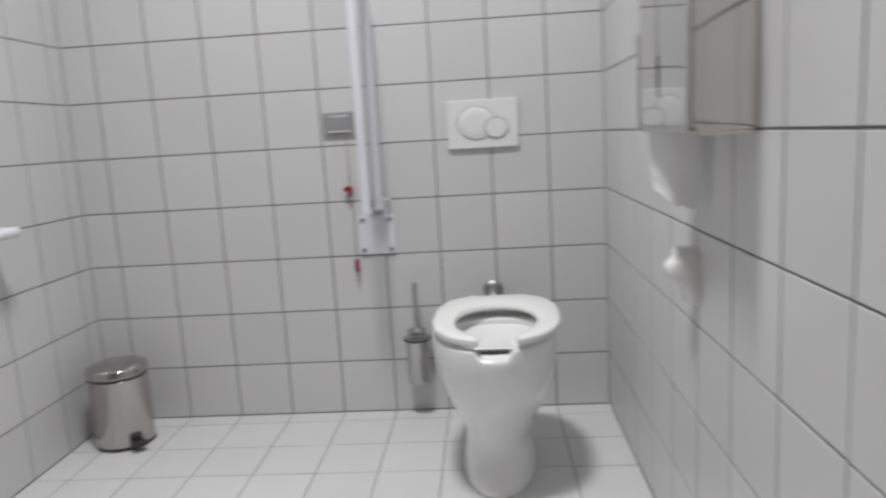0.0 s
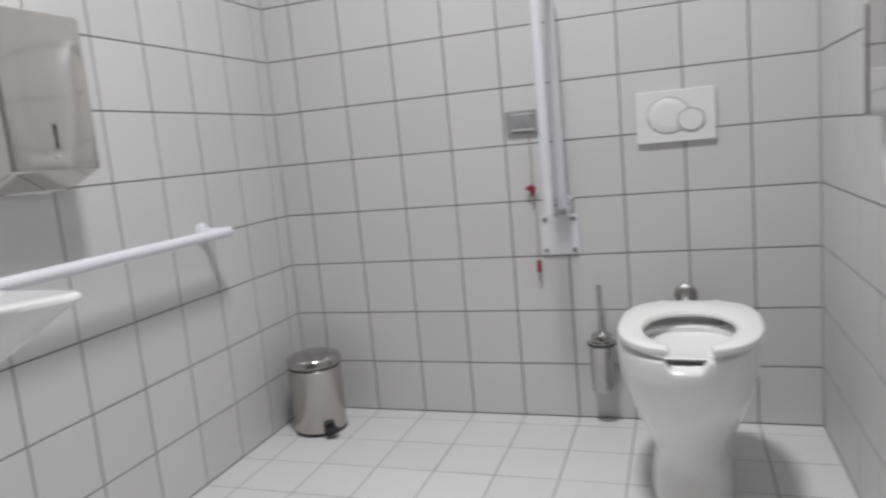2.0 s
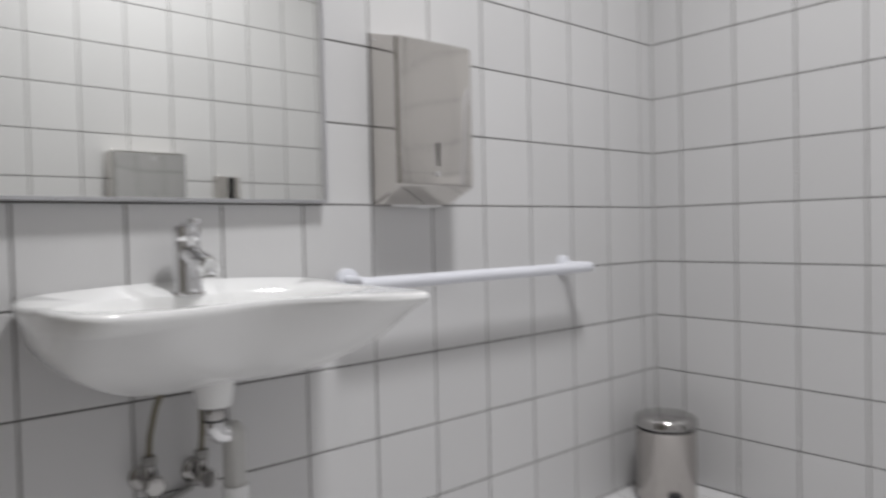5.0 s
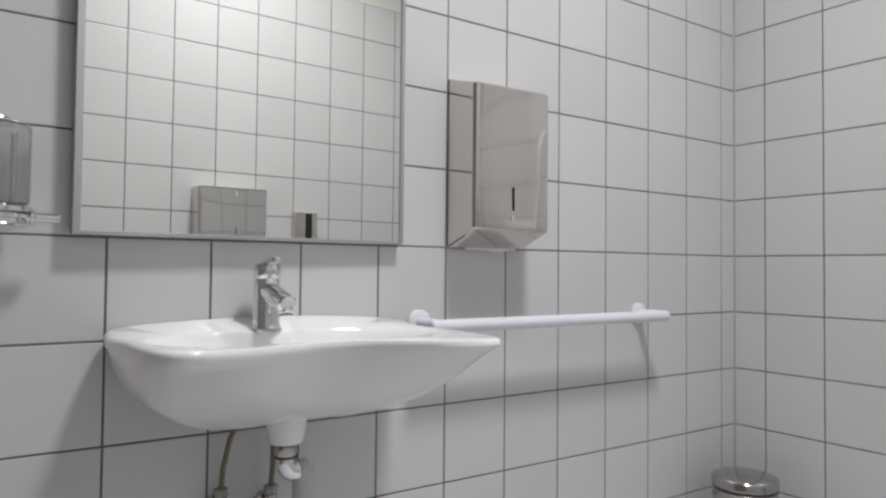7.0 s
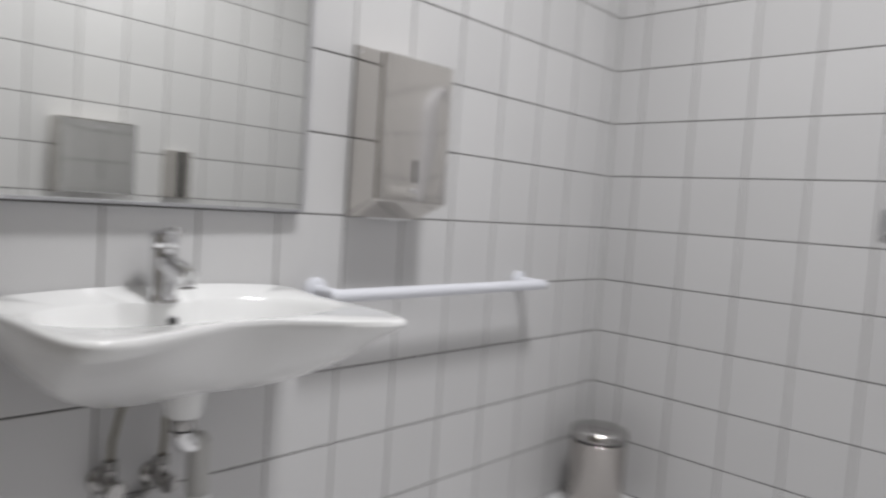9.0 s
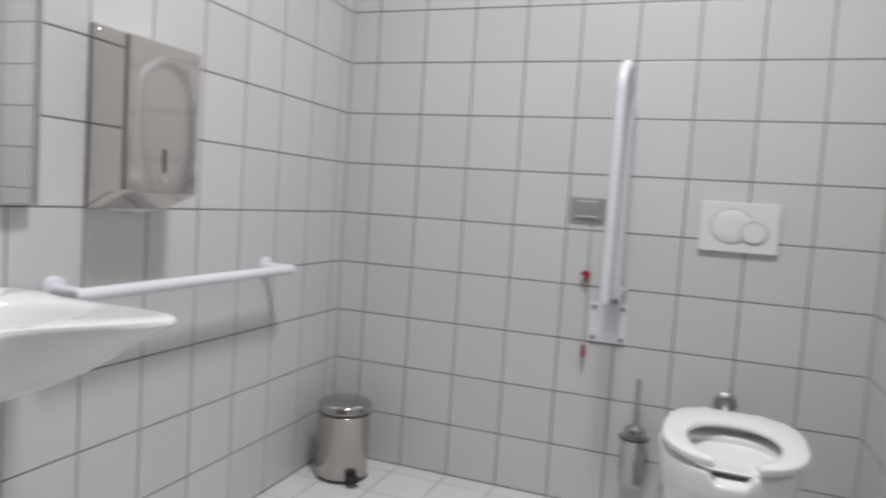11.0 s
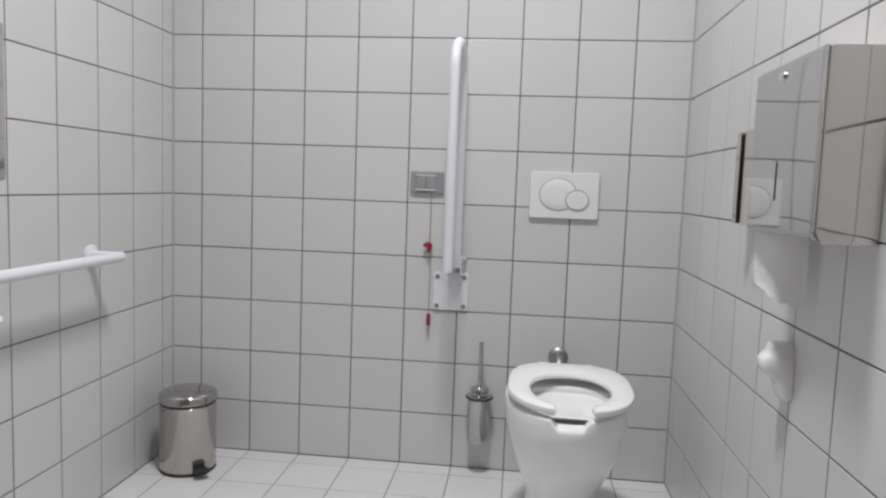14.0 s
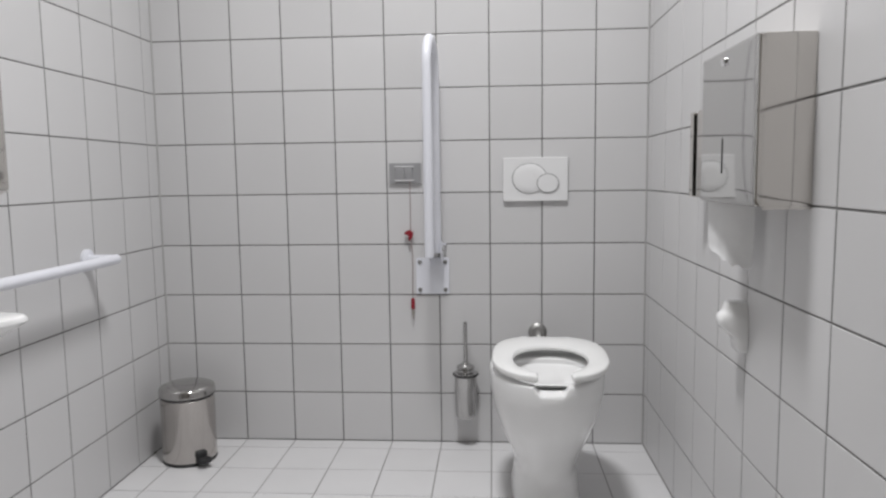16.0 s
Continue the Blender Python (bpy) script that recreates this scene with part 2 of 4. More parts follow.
def lathe(profile, m=None, n=40):
    """Turns (radius, height) pairs round z. m places it."""
    bm = bmesh.new()
    rings = []
    for r, z in profile:
        if r < 1e-5:
            rings.append([bm.verts.new((0, 0, z))])
        else:
            rings.append([bm.verts.new((r * math.cos(2 * math.pi * k / n), r * math.sin(2 * math.pi * k / n), z)) for k in range(n)])
    for a, b in zip(rings, rings[1:]):
        for k in range(n):
            f = [a[k % len(a)], a[(k + 1) % len(a)], b[(k + 1) % len(b)], b[k % len(b)]]
            f = list(dict.fromkeys(f))
            if len(f) > 2:
                bm.faces.new(f)
    if m:
        bm.transform(m)
    return bm


def along(a, b):
    """Pose whose z runs from a to b."""
    d = Vector(b) - Vector(a)
    return Matrix.Translation(a) @ d.to_track_quat("Z", "Y").to_matrix().to_4x4()


def rod(a, b, r, n=24, bevel=0.0, r2=None):
    h = (Vector(b) - Vector(a)).length
    r2 = r if r2 is None else r2
    e = bevel
    prof = [(0, 0), (r - e, 0), (r, e), (r2, h - e), (r2 - e, h), (0, h)] if e else [(0, 0), (r, 0), (r2, h), (0, h)]
    return lathe(prof, along(a, b), n)


def sweep(points, r, n=16, closed=False, caps=True):
    """A round tube along a line of points."""
    bm = bmesh.new()
    pts = [Vector(p) for p in points]
    rings, up = [], None
    for i, p in enumerate(pts):
        d = (pts[min(i + 1, len(pts) - 1)] - pts[max(i - 1, 0)]).normalized()
        if up is None:
            up = d.orthogonal().normalized()
        up = (up - d * up.dot(d)).normalized()
        side = d.cross(up)
        rings.append([bm.verts.new(p + r * (math.cos(2 * math.pi * k / n) * up + math.sin(2 * math.pi * k / n) * side)) for k in range(n)])
    for a, b in zip(rings, rings[1:]):
        for k in range(n):
            bm.faces.new((a[k], a[(k + 1) % n], b[(k + 1) % n], b[k]))
    if caps:
        bm.faces.new(rings[0][::-1])
        bm.faces.new(rings[-1])
    return bm


def arc(c, r, a0, a1, u, v, n=10):
    """Points on an arc round c in the plane of u and v, degrees."""
    c, u, v = Vector(c), Vector(u), Vector(v)
    return [c + r * (math.cos(radians(a0 + (a1 - a0) * k / n)) * u + math.sin(radians(a0 + (a1 - a0) * k / n)) * v) for k in range(n + 1)]


def loft(rings, close_first=False, close_last=False):
    """Faces between rings of equally many points."""
    bm = bmesh.new()
    vs = [[bm.verts.new(p) for p in ring] for ring in rings]
    n = len(rings[0])
    for a, b in zip(vs, vs[1:]):
        for k in range(n):
            bm.faces.new((a[k], a[(k + 1) % n], b[(k + 1) % n], b[k]))
    if close_first:
        bm.faces.new(vs[0][::-1])
    if close_last:
        bm.faces.new(vs[-1])
    return bm


def prism(outline, lo, hi, axis, bevel=0.0):
    """An outline of (a, b) pairs drawn out along an axis: x takes (y, z), y takes (x, z), z takes (x, y)."""
    place = {"x": lambda a, b, c: (c, a, b), "y": lambda a, b, c: (a, c, b), "z": lambda a, b, c: (a, b, c)}[axis]
    bm = loft([[place(a, b, lo) for a, b in outline], [place(a, b, hi) for a, b in outline]], True, True)
    bmesh.ops.recalc_face_normals(bm, faces=bm.faces[:])
    if bevel:
        bmesh.ops.bevel(bm, geom=bm.edges[:], offset=bevel, segments=2, profile=0.5, affect="EDGES")
    return bm


def round_rect(w, h, r, n=5, cx=0.0, cy=0.0):
    pts = []
    for sx, sy, a in ((1, 1, 0), (-1, 1, 90), (-1, -1, 180), (1, -1, 270)):
        for k in range(n + 1):
            t = radians(a + 90 * k / n)
            pts.append((cx + sx * (w / 2 - r) + r * math.cos(t), cy + sy * (h / 2 - r) + r * math.sin(t)))
    return pts


# ---- the room ----
def structure(name, bm, mat, label, category):
    ob = new(name, mesh_from(bm, name, mat))
    return tagged(ob, label, category, kind="structure")


THICK = 0.12
BED = 0.0016               # grout lies this far behind the tile faces
back = structure("wall_back", box((XL - THICK, YB + 0.006, 0), (XR + THICK, YB + THICK, CEIL)), PLASTER, "back wall with square white glazed tiles and cream plaster above", "wall")
left = structure("wall_left", box((XL - THICK, YF - 0.02, 0), (XL - 0.006, YB + 0.006, CEIL)), PLASTER, "side wall with square white glazed tiles and dark grey joints", "wall")
right = structure("wall_right", box((XR + 0.006, YF - 0.02, 0), (XR + THICK, YB + 0.006, CEIL)), PLASTER, "side wall with square white glazed tiles and dark grey joints", "wall")
# Unseen wall, added to close the room; its dark tone limits bounced light.
structure("wall_front", box((XL - THICK, YF - THICK, 0), (XR + THICK, YF - 0.02, CEIL)), BEIGE, "unseen dark beige wall added to close the room and cut bounced light", "wall")
floor = structure("floor", box((XL - THICK, YF - THICK, -0.12), (XR + THICK, YB + THICK, -0.006)), FLOOR_GROUT, "floor of square matt white tiles with grey joints", "floor")
structure("ceiling", box((XL - THICK, YF - THICK, CEIL), (XR + THICK, YB + THICK, CEIL + 0.1)), PLASTER, "plain white plastered ceiling", "ceiling")
part("grout_bed", box((XL - 0.005, YB + BED, 0), (XR + 0.005, YB + 0.006, TILED)), GROUT, back, "grey grout between the tiles", False)
part("grout_bed", box((XL - 0.006, YF - 0.019, 0), (XL - BED, YB + BED, TILED)), GROUT, left, "grey grout between the tiles", False)
part("grout_bed", box((XR + BED, YF - 0.019, 0), (XR + 0.006, YB + BED, TILED)), GROUT, right, "grey grout between the tiles", False)
part("grout_bed", box((XL - 0.005, YF - 0.019, -0.006), (XR + 0.005, YB + 0.005, -BED)), FLOOR_GROUT, floor, "grey grout between the floor tiles", False)


SILICONE = varied(material("pale grey silicone", (0.6, 0.6, 0.6), 0.45), (0.46, 0.455, 0.45), (0.38, 0.375, 0.37), 5.0, 4.0, (0.35, 0.5))


def corner_bead(parent, x, side):
    """Hollowed bead of sealant in the upright corner at x; side is +1 where the room lies towards +x."""
    r = 0.005
    cove = [(x + side * (r - r * math.sin(radians(a))), YB - r + r * math.cos(radians(a))) for a in (0, 30, 60, 90)]
    part("corner_bead", prism([(x - side * 0.001, YB + 0.001)] + cove, 0.0, TILED, "z"), SILICONE, parent, "pale silicone bead in the corner", False)


corner_bead(back, XL, 1)
corner_bead(back, XR, -1)


# ---- ceiling light ----
light = thing("ceiling_light", "round white ceiling light with a lit opal glass cover", "ceiling light", (*LAMP, CEIL))
hang("base_ring", lathe([(0, -0.0005), (0.23, -0.0005), (0.23, -0.025), (0.22, -0.035), (0, -0.035)], Matrix.Translation((*LAMP, CEIL)), 48), PLASTIC, light, "white metal ring")
hang("diffuser", lathe([(0.216, -0.035), (0.21, -0.06), (0.17, -0.08), (0.1, -0.09), (0, -0.093)], Matrix.Translation((*LAMP, CEIL)), 48), LAMP_GLASS, light, "lit opal glass cover")


# ---- toilet ----
def egg(cx, yb, yf, hw, z, n=56, sq=2.3):
    """A ring like a toilet's rim: wide and blunt at the back (yb), rounder at the front (yf)."""
    ym = yb + (yf - yb) * 0.46
    pts = []
    for k in range(n):
        t = 2 * math.pi * k / n
        c, s = math.cos(t), math.sin(t)
        e = 2 / (sq + (0.5 if s > 0 else -0.1))
        x = cx + hw * math.copysign(abs(c) ** e, c)
        y = ym + (abs(s) ** e) * ((yb - ym) if s > 0 else (yf - ym))
        pts.append((x, y, z))
    return pts


def smooth_rows(rows, n):
    """More rows on a smooth curve through the given ones."""
    out = []
    for i in range(len(rows) - 1):
        p = [rows[max(0, min(len(rows) - 1, i + k))] for k in (-1, 0, 1, 2)]
        for j in range(n):
            t = j / n
            out.append(tuple(0.5 * (2 * b + (c - a) * t + (2 * a - 5 * b + 4 * c - d) * t * t + (3 * b - a - 3 * c + d) * t ** 3) for a, b, c, d in zip(*p)))
    return out + [tuple(rows[-1])]


TX = 0.387                 # middle of the toilet
toilet = thing("toilet", "white ceramic floor-standing toilet with open-front seat", "toilet", (TX, -0.4, 0))
outer = [(-0.14, -0.66, 0.112, 0.0), (-0.142, -0.663, 0.114, 0.0123), (-0.15, -0.644, 0.109, 0.0514), (-0.156, -0.626, 0.105, 0.0823), (-0.164, -0.618, 0.103, 0.1183), (-0.173, -0.631, 0.115, 0.1646),
         (-0.184, -0.667, 0.138, 0.2212), (-0.196, -0.711, 0.159, 0.283), (-0.208, -0.737, 0.174, 0.3396), (-0.218, -0.755, 0.181, 0.391), (-0.224, -0.759, 0.182, 0.4219)]
rim = [(-0.232, -0.762, 0.182, 0.451), (-0.235, -0.76, 0.179, 0.458), (-0.242, -0.754, 0.172, 0.4615), (-0.422, -0.73, 0.131, 0.4615), (-0.431, -0.724, 0.126, 0.457), (-0.433, -0.724, 0.125, 0.443)]
inner = [(-0.433, -0.724, 0.125, 0.413), (-0.438, -0.72, 0.121, 0.373), (-0.457, -0.708, 0.098, 0.323), (-0.474, -0.665, 0.078, 0.273), (-0.492, -0.613, 0.049, 0.243)]


def notched(ring):
    """The pan's front edge dips in the gap of the seat."""
    out = []
    for x, y, z in ring:
        w = min(1, max(0, (0.050 - abs(x - TX)) / 0.011)) if y < -0.60 else 0
        w = w * w * (3 - 2 * w)
        out.append((x, y, z - (0.017 + 0.009 * min(1, max(0, (-0.729 - y) / 0.030))) * w * min(1, max(0, (z - 0.383) / 0.07))))
    return out


hang("bowl", loft([notched(egg(TX - 0.004 - 0.002 * max(0.0, 1 - r[3] / 0.22), *r[:3], r[3], 128)) for r in smooth_rows(outer, 4) + rim + smooth_rows(inner, 2)], True, True), CERAMIC, toilet, "tapered white ceramic pan with a dip in the front edge")


def shelf_ring(shrink, z, back=0.0):
    """Outline of the flat inner shelf, which ends before the front outlet."""
    return [(TX + (x - TX) * shrink, max(-0.544 + (y + 0.544) * shrink, -0.544 - 0.094 * shrink - back), z2 + 0.05 * max(0.0, y + 0.638)) for x, y, z2 in egg(TX, -0.433, -0.726, 0.1248, z)]


hang("shelf", loft([shelf_ring(0.99, 0.373, 0.0), shelf_ring(0.99, 0.413, 0.0), shelf_ring(0.99, 0.415, -0.030), shelf_ring(0.99, 0.425, -0.030), shelf_ring(0.995, 0.426, 0.0), shelf_ring(1.0, 0.432, 0.003), shelf_ring(0.97, 0.434), shelf_ring(0.8, 0.427), shelf_ring(0.4, 0.422)], True, True), CERAMIC, toilet, "white inner shelf of the pan")


def seat_mesh():
    """Horseshoe ring, thick and rounded, with a gap at the front."""
    n, prof = 160, 12
    half_gap = 0.0555
    bm = bmesh.new()
    rows = []
    for k in range(n + 1):
        t = radians(-90) + radians(360) * k / n
        c, s = math.cos(t), math.sin(t)
        e = 2 / (3.1 if s > 0 else 2.25)
        o = Vector((0.182 * math.copysign(abs(c) ** e, c), -0.5396 + math.copysign(abs(s) ** e, s) * (0.2396 if s > 0 else 0.2204), 0))
        i = Vector((0.114 * math.copysign(abs(c) ** 0.95, c), -0.5656 + math.copysign(abs(s) ** 0.95, s) * (0.1337 if s > 0 else 0.1493), 0))
        rows.append((o, i))
    keep = []
    for o, i in rows:
        side = o.x - 0.006            # the gap lies a touch off the middle
        if o.y < -0.65 and abs(side) < half_gap:
            continue
        if i.y < -0.65 and abs(i.x - 0.006) < half_gap * 0.95:
            i = Vector((0.006 + math.copysign(half_gap * 0.95, side), i.y, 0))
        keep.append((o, i))
    sect = []
    for j in range(prof):
        a = 2 * math.pi * j / prof
        sect.append((0.5 - 0.5 * math.copysign(abs(math.cos(a)) ** 0.55, math.cos(a)), 0.0125 * math.copysign(abs(math.sin(a)) ** 0.7, math.sin(a))))
    first, last = keep[0], keep[-1]
    keep = [first] + keep + [last]
    rings = []
    for q, (o, i) in enumerate(keep):
        sh = 0.55 if q in (0, len(keep) - 1) else 1.0
        ox = 0.0 if sh == 1.0 else (-0.006 if o.x > 0 else 0.006)
        rings.append([(TX + 0.004 + o.x + (i.x - o.x) * u + ox, o.y + (i.y - o.y) * u, 0.483 + 0.027 * (o.y + 0.76) + w * sh) for u, w in sect])
    vs = [[bm.verts.new(p) for p in r] for r in rings]
    for a, b in zip(vs, vs[1:]):
        for j in range(prof):
            bm.faces.new((a[j], a[(j + 1) % prof], b[(j + 1) % prof], b[j]))
    bm.faces.new(vs[0][::-1])
    bm.faces.new(vs[-1])
    return bm


hang("seat", seat_mesh(), SEAT_WHITE, toilet, "open-front white plastic seat")
for sx in (-0.075, 0.075):
    hang("hinge", rod((TX + sx - 0.014, -0.290, 0.492), (TX + sx + 0.014, -0.290, 0.492), 0.008, 16, 0.003), PLASTIC, toilet, "white hinge barrel")
    hang("hinge_post", box((TX + sx - 0.010, -0.300, 0.455), (TX + sx + 0.010, -0.280, 0.490), 0.002, 1), PLASTIC, toilet)
    hang("buffer", lathe([(0, 0), (0.011, 0), (0.011, 0.0155), (0, 0.0155)], Matrix.Translation((TX + sx * 1.9, -0.62, 0.4605)), 14), PLASTIC, toilet)
hang("bolt_cap", lathe([(0.010, 0), (0.010, 0.010), (0.007, 0.016), (0, 0.018)], Matrix.Translation((0.282, -0.455, 0.0)), 16), PLASTIC, toilet, "small white floor bolt cap")
toilet.rotation_euler.z = radians(-2.0)   # stands a touch askew

flush = thing("flush_pipe", "chrome flush pipe elbow with wall flange behind the toilet", "pipe", (0.383, 0, 0.45))
hang("flange", lathe([(0, 0), (0.036, 0), (0.036, 0.006), (0.03, 0.013), (0.022, 0.016), (0.022, 0.03), (0, 0.03)], along((0.383, 0, 0.452), (0.383, -1, 0.452)), 28), DULL, flush, "dim steel wall flange")
hang("tube", sweep([(0.383, -0.005, 0.452), (0.383, -0.06, 0.452)] + arc((0.383, -0.06, 0.422), 0.03, 90, 180, (0, 1, 0), (0, 0, 1)) [1:] + [(0.383, -0.105, 0.40), (0.383, -0.13, 0.385), (0.385, -0.24, 0.38)], 0.02), DULL, flush)


# ---- flush plate ----
plate = thing("flush_plate", "white plastic two-button flush plate on the tiles", "flush plate", (0.374, 0, 0.965))
even_shading(hang("cover", prism(round_rect(0.246, 0.166, 0.006, 4, 0.374, 1.047), -0.014, -0.0005, "y", 0.003), PLASTIC, plate))


def oval(bm, cx, cz):
    """Lays a turned shape flat against the back wall and flattens it a little upright."""
    bm.transform(Matrix.Translation((cx, 0, cz)) @ Matrix.Diagonal((1, 1, 0.87, 1)) @ Matrix.Translation((-cx, 0, -cz)))
    return bm


def disc_xz(cx, cz, r, y, h, n=40):
    return oval(lathe([(0, 0), (r, 0), (r, h * 0.6), (r - 0.0015, h), (r * 0.5, h * 1.12), (0, h * 1.15)], along((cx, y, cz), (cx, -1, cz)), n), cx, cz)


def ring_xz(cx, cz, r, y, w=0.0014, h=0.0012, n=48):
    return oval(lathe([(r - w, 0), (r - w, h), (r + w, h), (r + w, 0)], along((cx, y, cz), (cx, -1, cz)), n), cx, cz)


# Grey of the rings that stand in for shade in the gaps round the buttons.
SEAM = varied(material("shadowed plastic seam", (0.30, 0.30, 0.30), 0.6), (0.33, 0.33, 0.33), (0.26, 0.26, 0.26), 9.0)
button = hang("large_button", disc_xz(0.352, 1.050, 0.0645, -0.0142, 0.0022), PLASTIC, plate, "large round flush button")
hang("seam", ring_xz(0.352, 1.050, 0.066, -0.0141), SEAM, button, "fine grey ring painted as the shaded seam round the button")
button = hang("small_button", disc_xz(0.421, 1.032, 0.0395, -0.0146, 0.0034), PLASTIC, plate, "small round flush button")
hang("seam", ring_xz(0.421, 1.032, 0.041, -0.0146, 0.0014, 0.0032), SEAM, button, "fine grey ring painted as the shaded seam round the button")

# ---- alarm switch with pull cord ----
alarm = thing("alarm_switch", "silver grey wall switch with red emergency pull cord", "switch", (-0.127, 0, 1.03))
even_shading(hang("cover", prism(round_rect(0.124, 0.080, 0.005, 3, -0.127, 1.0765), -0.011, -0.0005, "y", 0.002), GREY_PLASTIC, alarm))
for z0, z1 in ((1.0475, 1.0520), (1.101, 1.1045)):
    hang("rim_bar", box((-0.167, -0.0178, z0), (-0.093, -0.0105, z1), 0.0006, 1), PLASTIC, alarm, "bright rim bar at the rockers", False)
hang("rocker", box((-0.1625, -0.0165, 1.0535), (-0.131, -0.0108, 1.0995), 0.0015), GREY_PLASTIC, alarm, "silver grey rocker")
hang("rocker", box((-0.129, -0.0165, 1.0535), (-0.0985, -0.0108, 1.0995), 0.0015), GREY_PLASTIC, alarm, "silver grey rocker")
cord_pts = [(-0.108, -0.016, 1.056), (-0.108, -0.018, 0.95), (-0.109, -0.018, 0.86), (-0.106, -0.019, 0.80), (-0.102, -0.02, 0.76), (-0.103, -0.02, 0.70), (-0.104, -0.02, 0.62), (-0.103, -0.02, 0.505)]
hang("cord", sweep(cord_pts, 0.0016, 8), CORD, alarm, "thin knotted pull cord")
hang("triangle_handle", prism([(-0.134, 0.842), (-0.128, 0.852), (-0.112, 0.858), (-0.098, 0.848), (-0.1, 0.832), (-0.106, 0.822), (-0.113, 0.815), (-0.118, 0.82), (-0.116, 0.832), (-0.122, 0.838)], -0.026, -0.012, "y", 0.002), RED, alarm, "dark red folded plastic handle")
hang("toggle_handle", lathe([(0, 0), (0.0075, 0.001), (0.0085, 0.006), (0.0075, 0.04), (0.005, 0.044), (0, 0.044)], Matrix.Translation((-0.104, -0.02, 0.545)), 16), RED, alarm, "red bobbin handle")
hang("cord_tip", lathe([(0, -0.026), (0.0025, -0.026), (0.0045, -0.016), (0.0055, -0.001), (0, -0.001)], Matrix.Translation((-0.104, -0.02, 0.545)), 12), CORD_TIP, alarm, "pale cord end")

# ---- folding grab rail at the toilet ----
rail = thing("folding_grab_rail", "white folding support rail swung upright, screwed to the tiles", "grab rail", (-0.02, 0, 0.6))
wall_plate = even_shading(hang("base_plate", prism(round_rect(0.13, 0.143, 0.006, 3, -0.026, 0.6755), -0.007, -0.0005, "y", 0.0015), NYLON, rail, "white square wall plate"))
for sx in (-0.05, 0.05):
    for sz in (-0.055, 0.055):
        hang("bolt", lathe([(0, 0), (0.0085, 0), (0.0085, 0.003), (0.006, 0.006), (0, 0.0065)], along((-0.026 + sx, -0.007, 0.6755 + sz), (-0.026 + sx, -1, 0.6755 + sz)), 6), DULL, wall_plate, "grey hexagon screw")
RX, RR = -0.010, 0.0168
yo, yi, zt = -0.245, -0.055, 1.489
xo, xi = -0.016, -0.004     # the loop stands a little turned
def turned(p):
    return (xo + (xi - xo) * (p[1] - yo) / (yi - yo), p[1], p[2])
tube = [(RX, yo, 0.777), (RX, yo, 1.0), (RX, yo, zt - 0.03)] + arc((RX, (yo + yi) / 2, zt - 0.03), (yi - yo) / 2, 180, 0, (0, 1, 0), (0, 0, 1), 20) + [(RX, yi, 1.0), (RX, yi, 0.772)]
hang("tube", sweep([turned(p) for p in tube], RR, 20), NYLON, rail, "white coated tube bent to a long loop")
hang("hinge_cheek", prism([(-0.007, 0.72), (-0.03, 0.742), (-0.075, 0.748), (-0.085, 0.775), (-0.08, 0.815), (-0.03, 0.815), (-0.007, 0.745)], RX - 0.026, RX - 0.0215, "x"), NYLON, rail, "", False)
hang("hinge_cheek", prism([(-0.007, 0.72), (-0.03, 0.742), (-0.075, 0.748), (-0.085, 0.775), (-0.08, 0.815), (-0.03, 0.815), (-0.007, 0.745)], RX + 0.0215, RX + 0.026, "x"), NYLON, rail, "", False)
hang("hinge_pin", rod((RX - 0.03, -0.05, 0.785), (RX + 0.03, -0.05, 0.785), 0.006, 12), DULL, rail)
hang("stop_bracket", sweep([(RX - 0.036, -0.001, 0.80), (RX - 0.034, -0.026, 0.802), (RX - 0.02, -0.034, 0.803), (RX + 0.02, -0.034, 0.803), (RX + 0.034, -0.026, 0.802), (RX + 0.036, -0.001, 0.80)], 0.004, 10), NYLON, rail, "white wire stop behind the tube")

# ---- toilet brush ----
brush = thing("toilet_brush", "stainless toilet brush in a wall-hung holder", "toilet brush", (0.097, -0.06, 0.1))
B = Matrix.Translation((0.101, -0.052, 0))
hang("holder", lathe([(0, 0.122), (0.032, 0.122), (0.038, 0.128), (0.0405, 0.139), (0.043, 0.28), (0.043, 0.288), (0.040, 0.29), (0.039, 0.285), (0.037, 0.14), (0, 0.135)], B, 36), BRUSH_STEEL, brush, "cylindrical polished holder")
lid = hang("lid", lathe([(0.036, 0.289), (0.047, 0.292), (0.048, 0.297), (0.046, 0.302), (0.034, 0.306), (0.032, 0.316), (0.036, 0.320), (0.033, 0.328), (0.022, 0.334), (0.013, 0.338), (0.0, 0.340)], B, 32), BRUSH_STEEL, brush, "stepped polished lid with flared rim")
hang("handle", lathe([(0.0085, 0.328), (0.008, 0.333), (0.0075, 0.491), (0.0078, 0.496), (0.006, 0.501), (0, 0.502)], B, 16), BRUSH_STEEL, brush, "slim polished rod handle")
hang("rim", lathe([(0.044, 0.289), (0.0500, 0.292), (0.0510, 0.2955), (0.049, 0.299), (0.044, 0.299)], B, 32), BLACK, lid, "dark rim round the lid")
hang("bracket", merge(box((0.086, -0.012, 0.23), (0.116, -0.0005, 0.275), 0.002), rod((0.101, -0.03, 0.25), (0.101, -0.008, 0.25), 0.008, 12)), BRUSHED, brush, "stainless wall bracket")

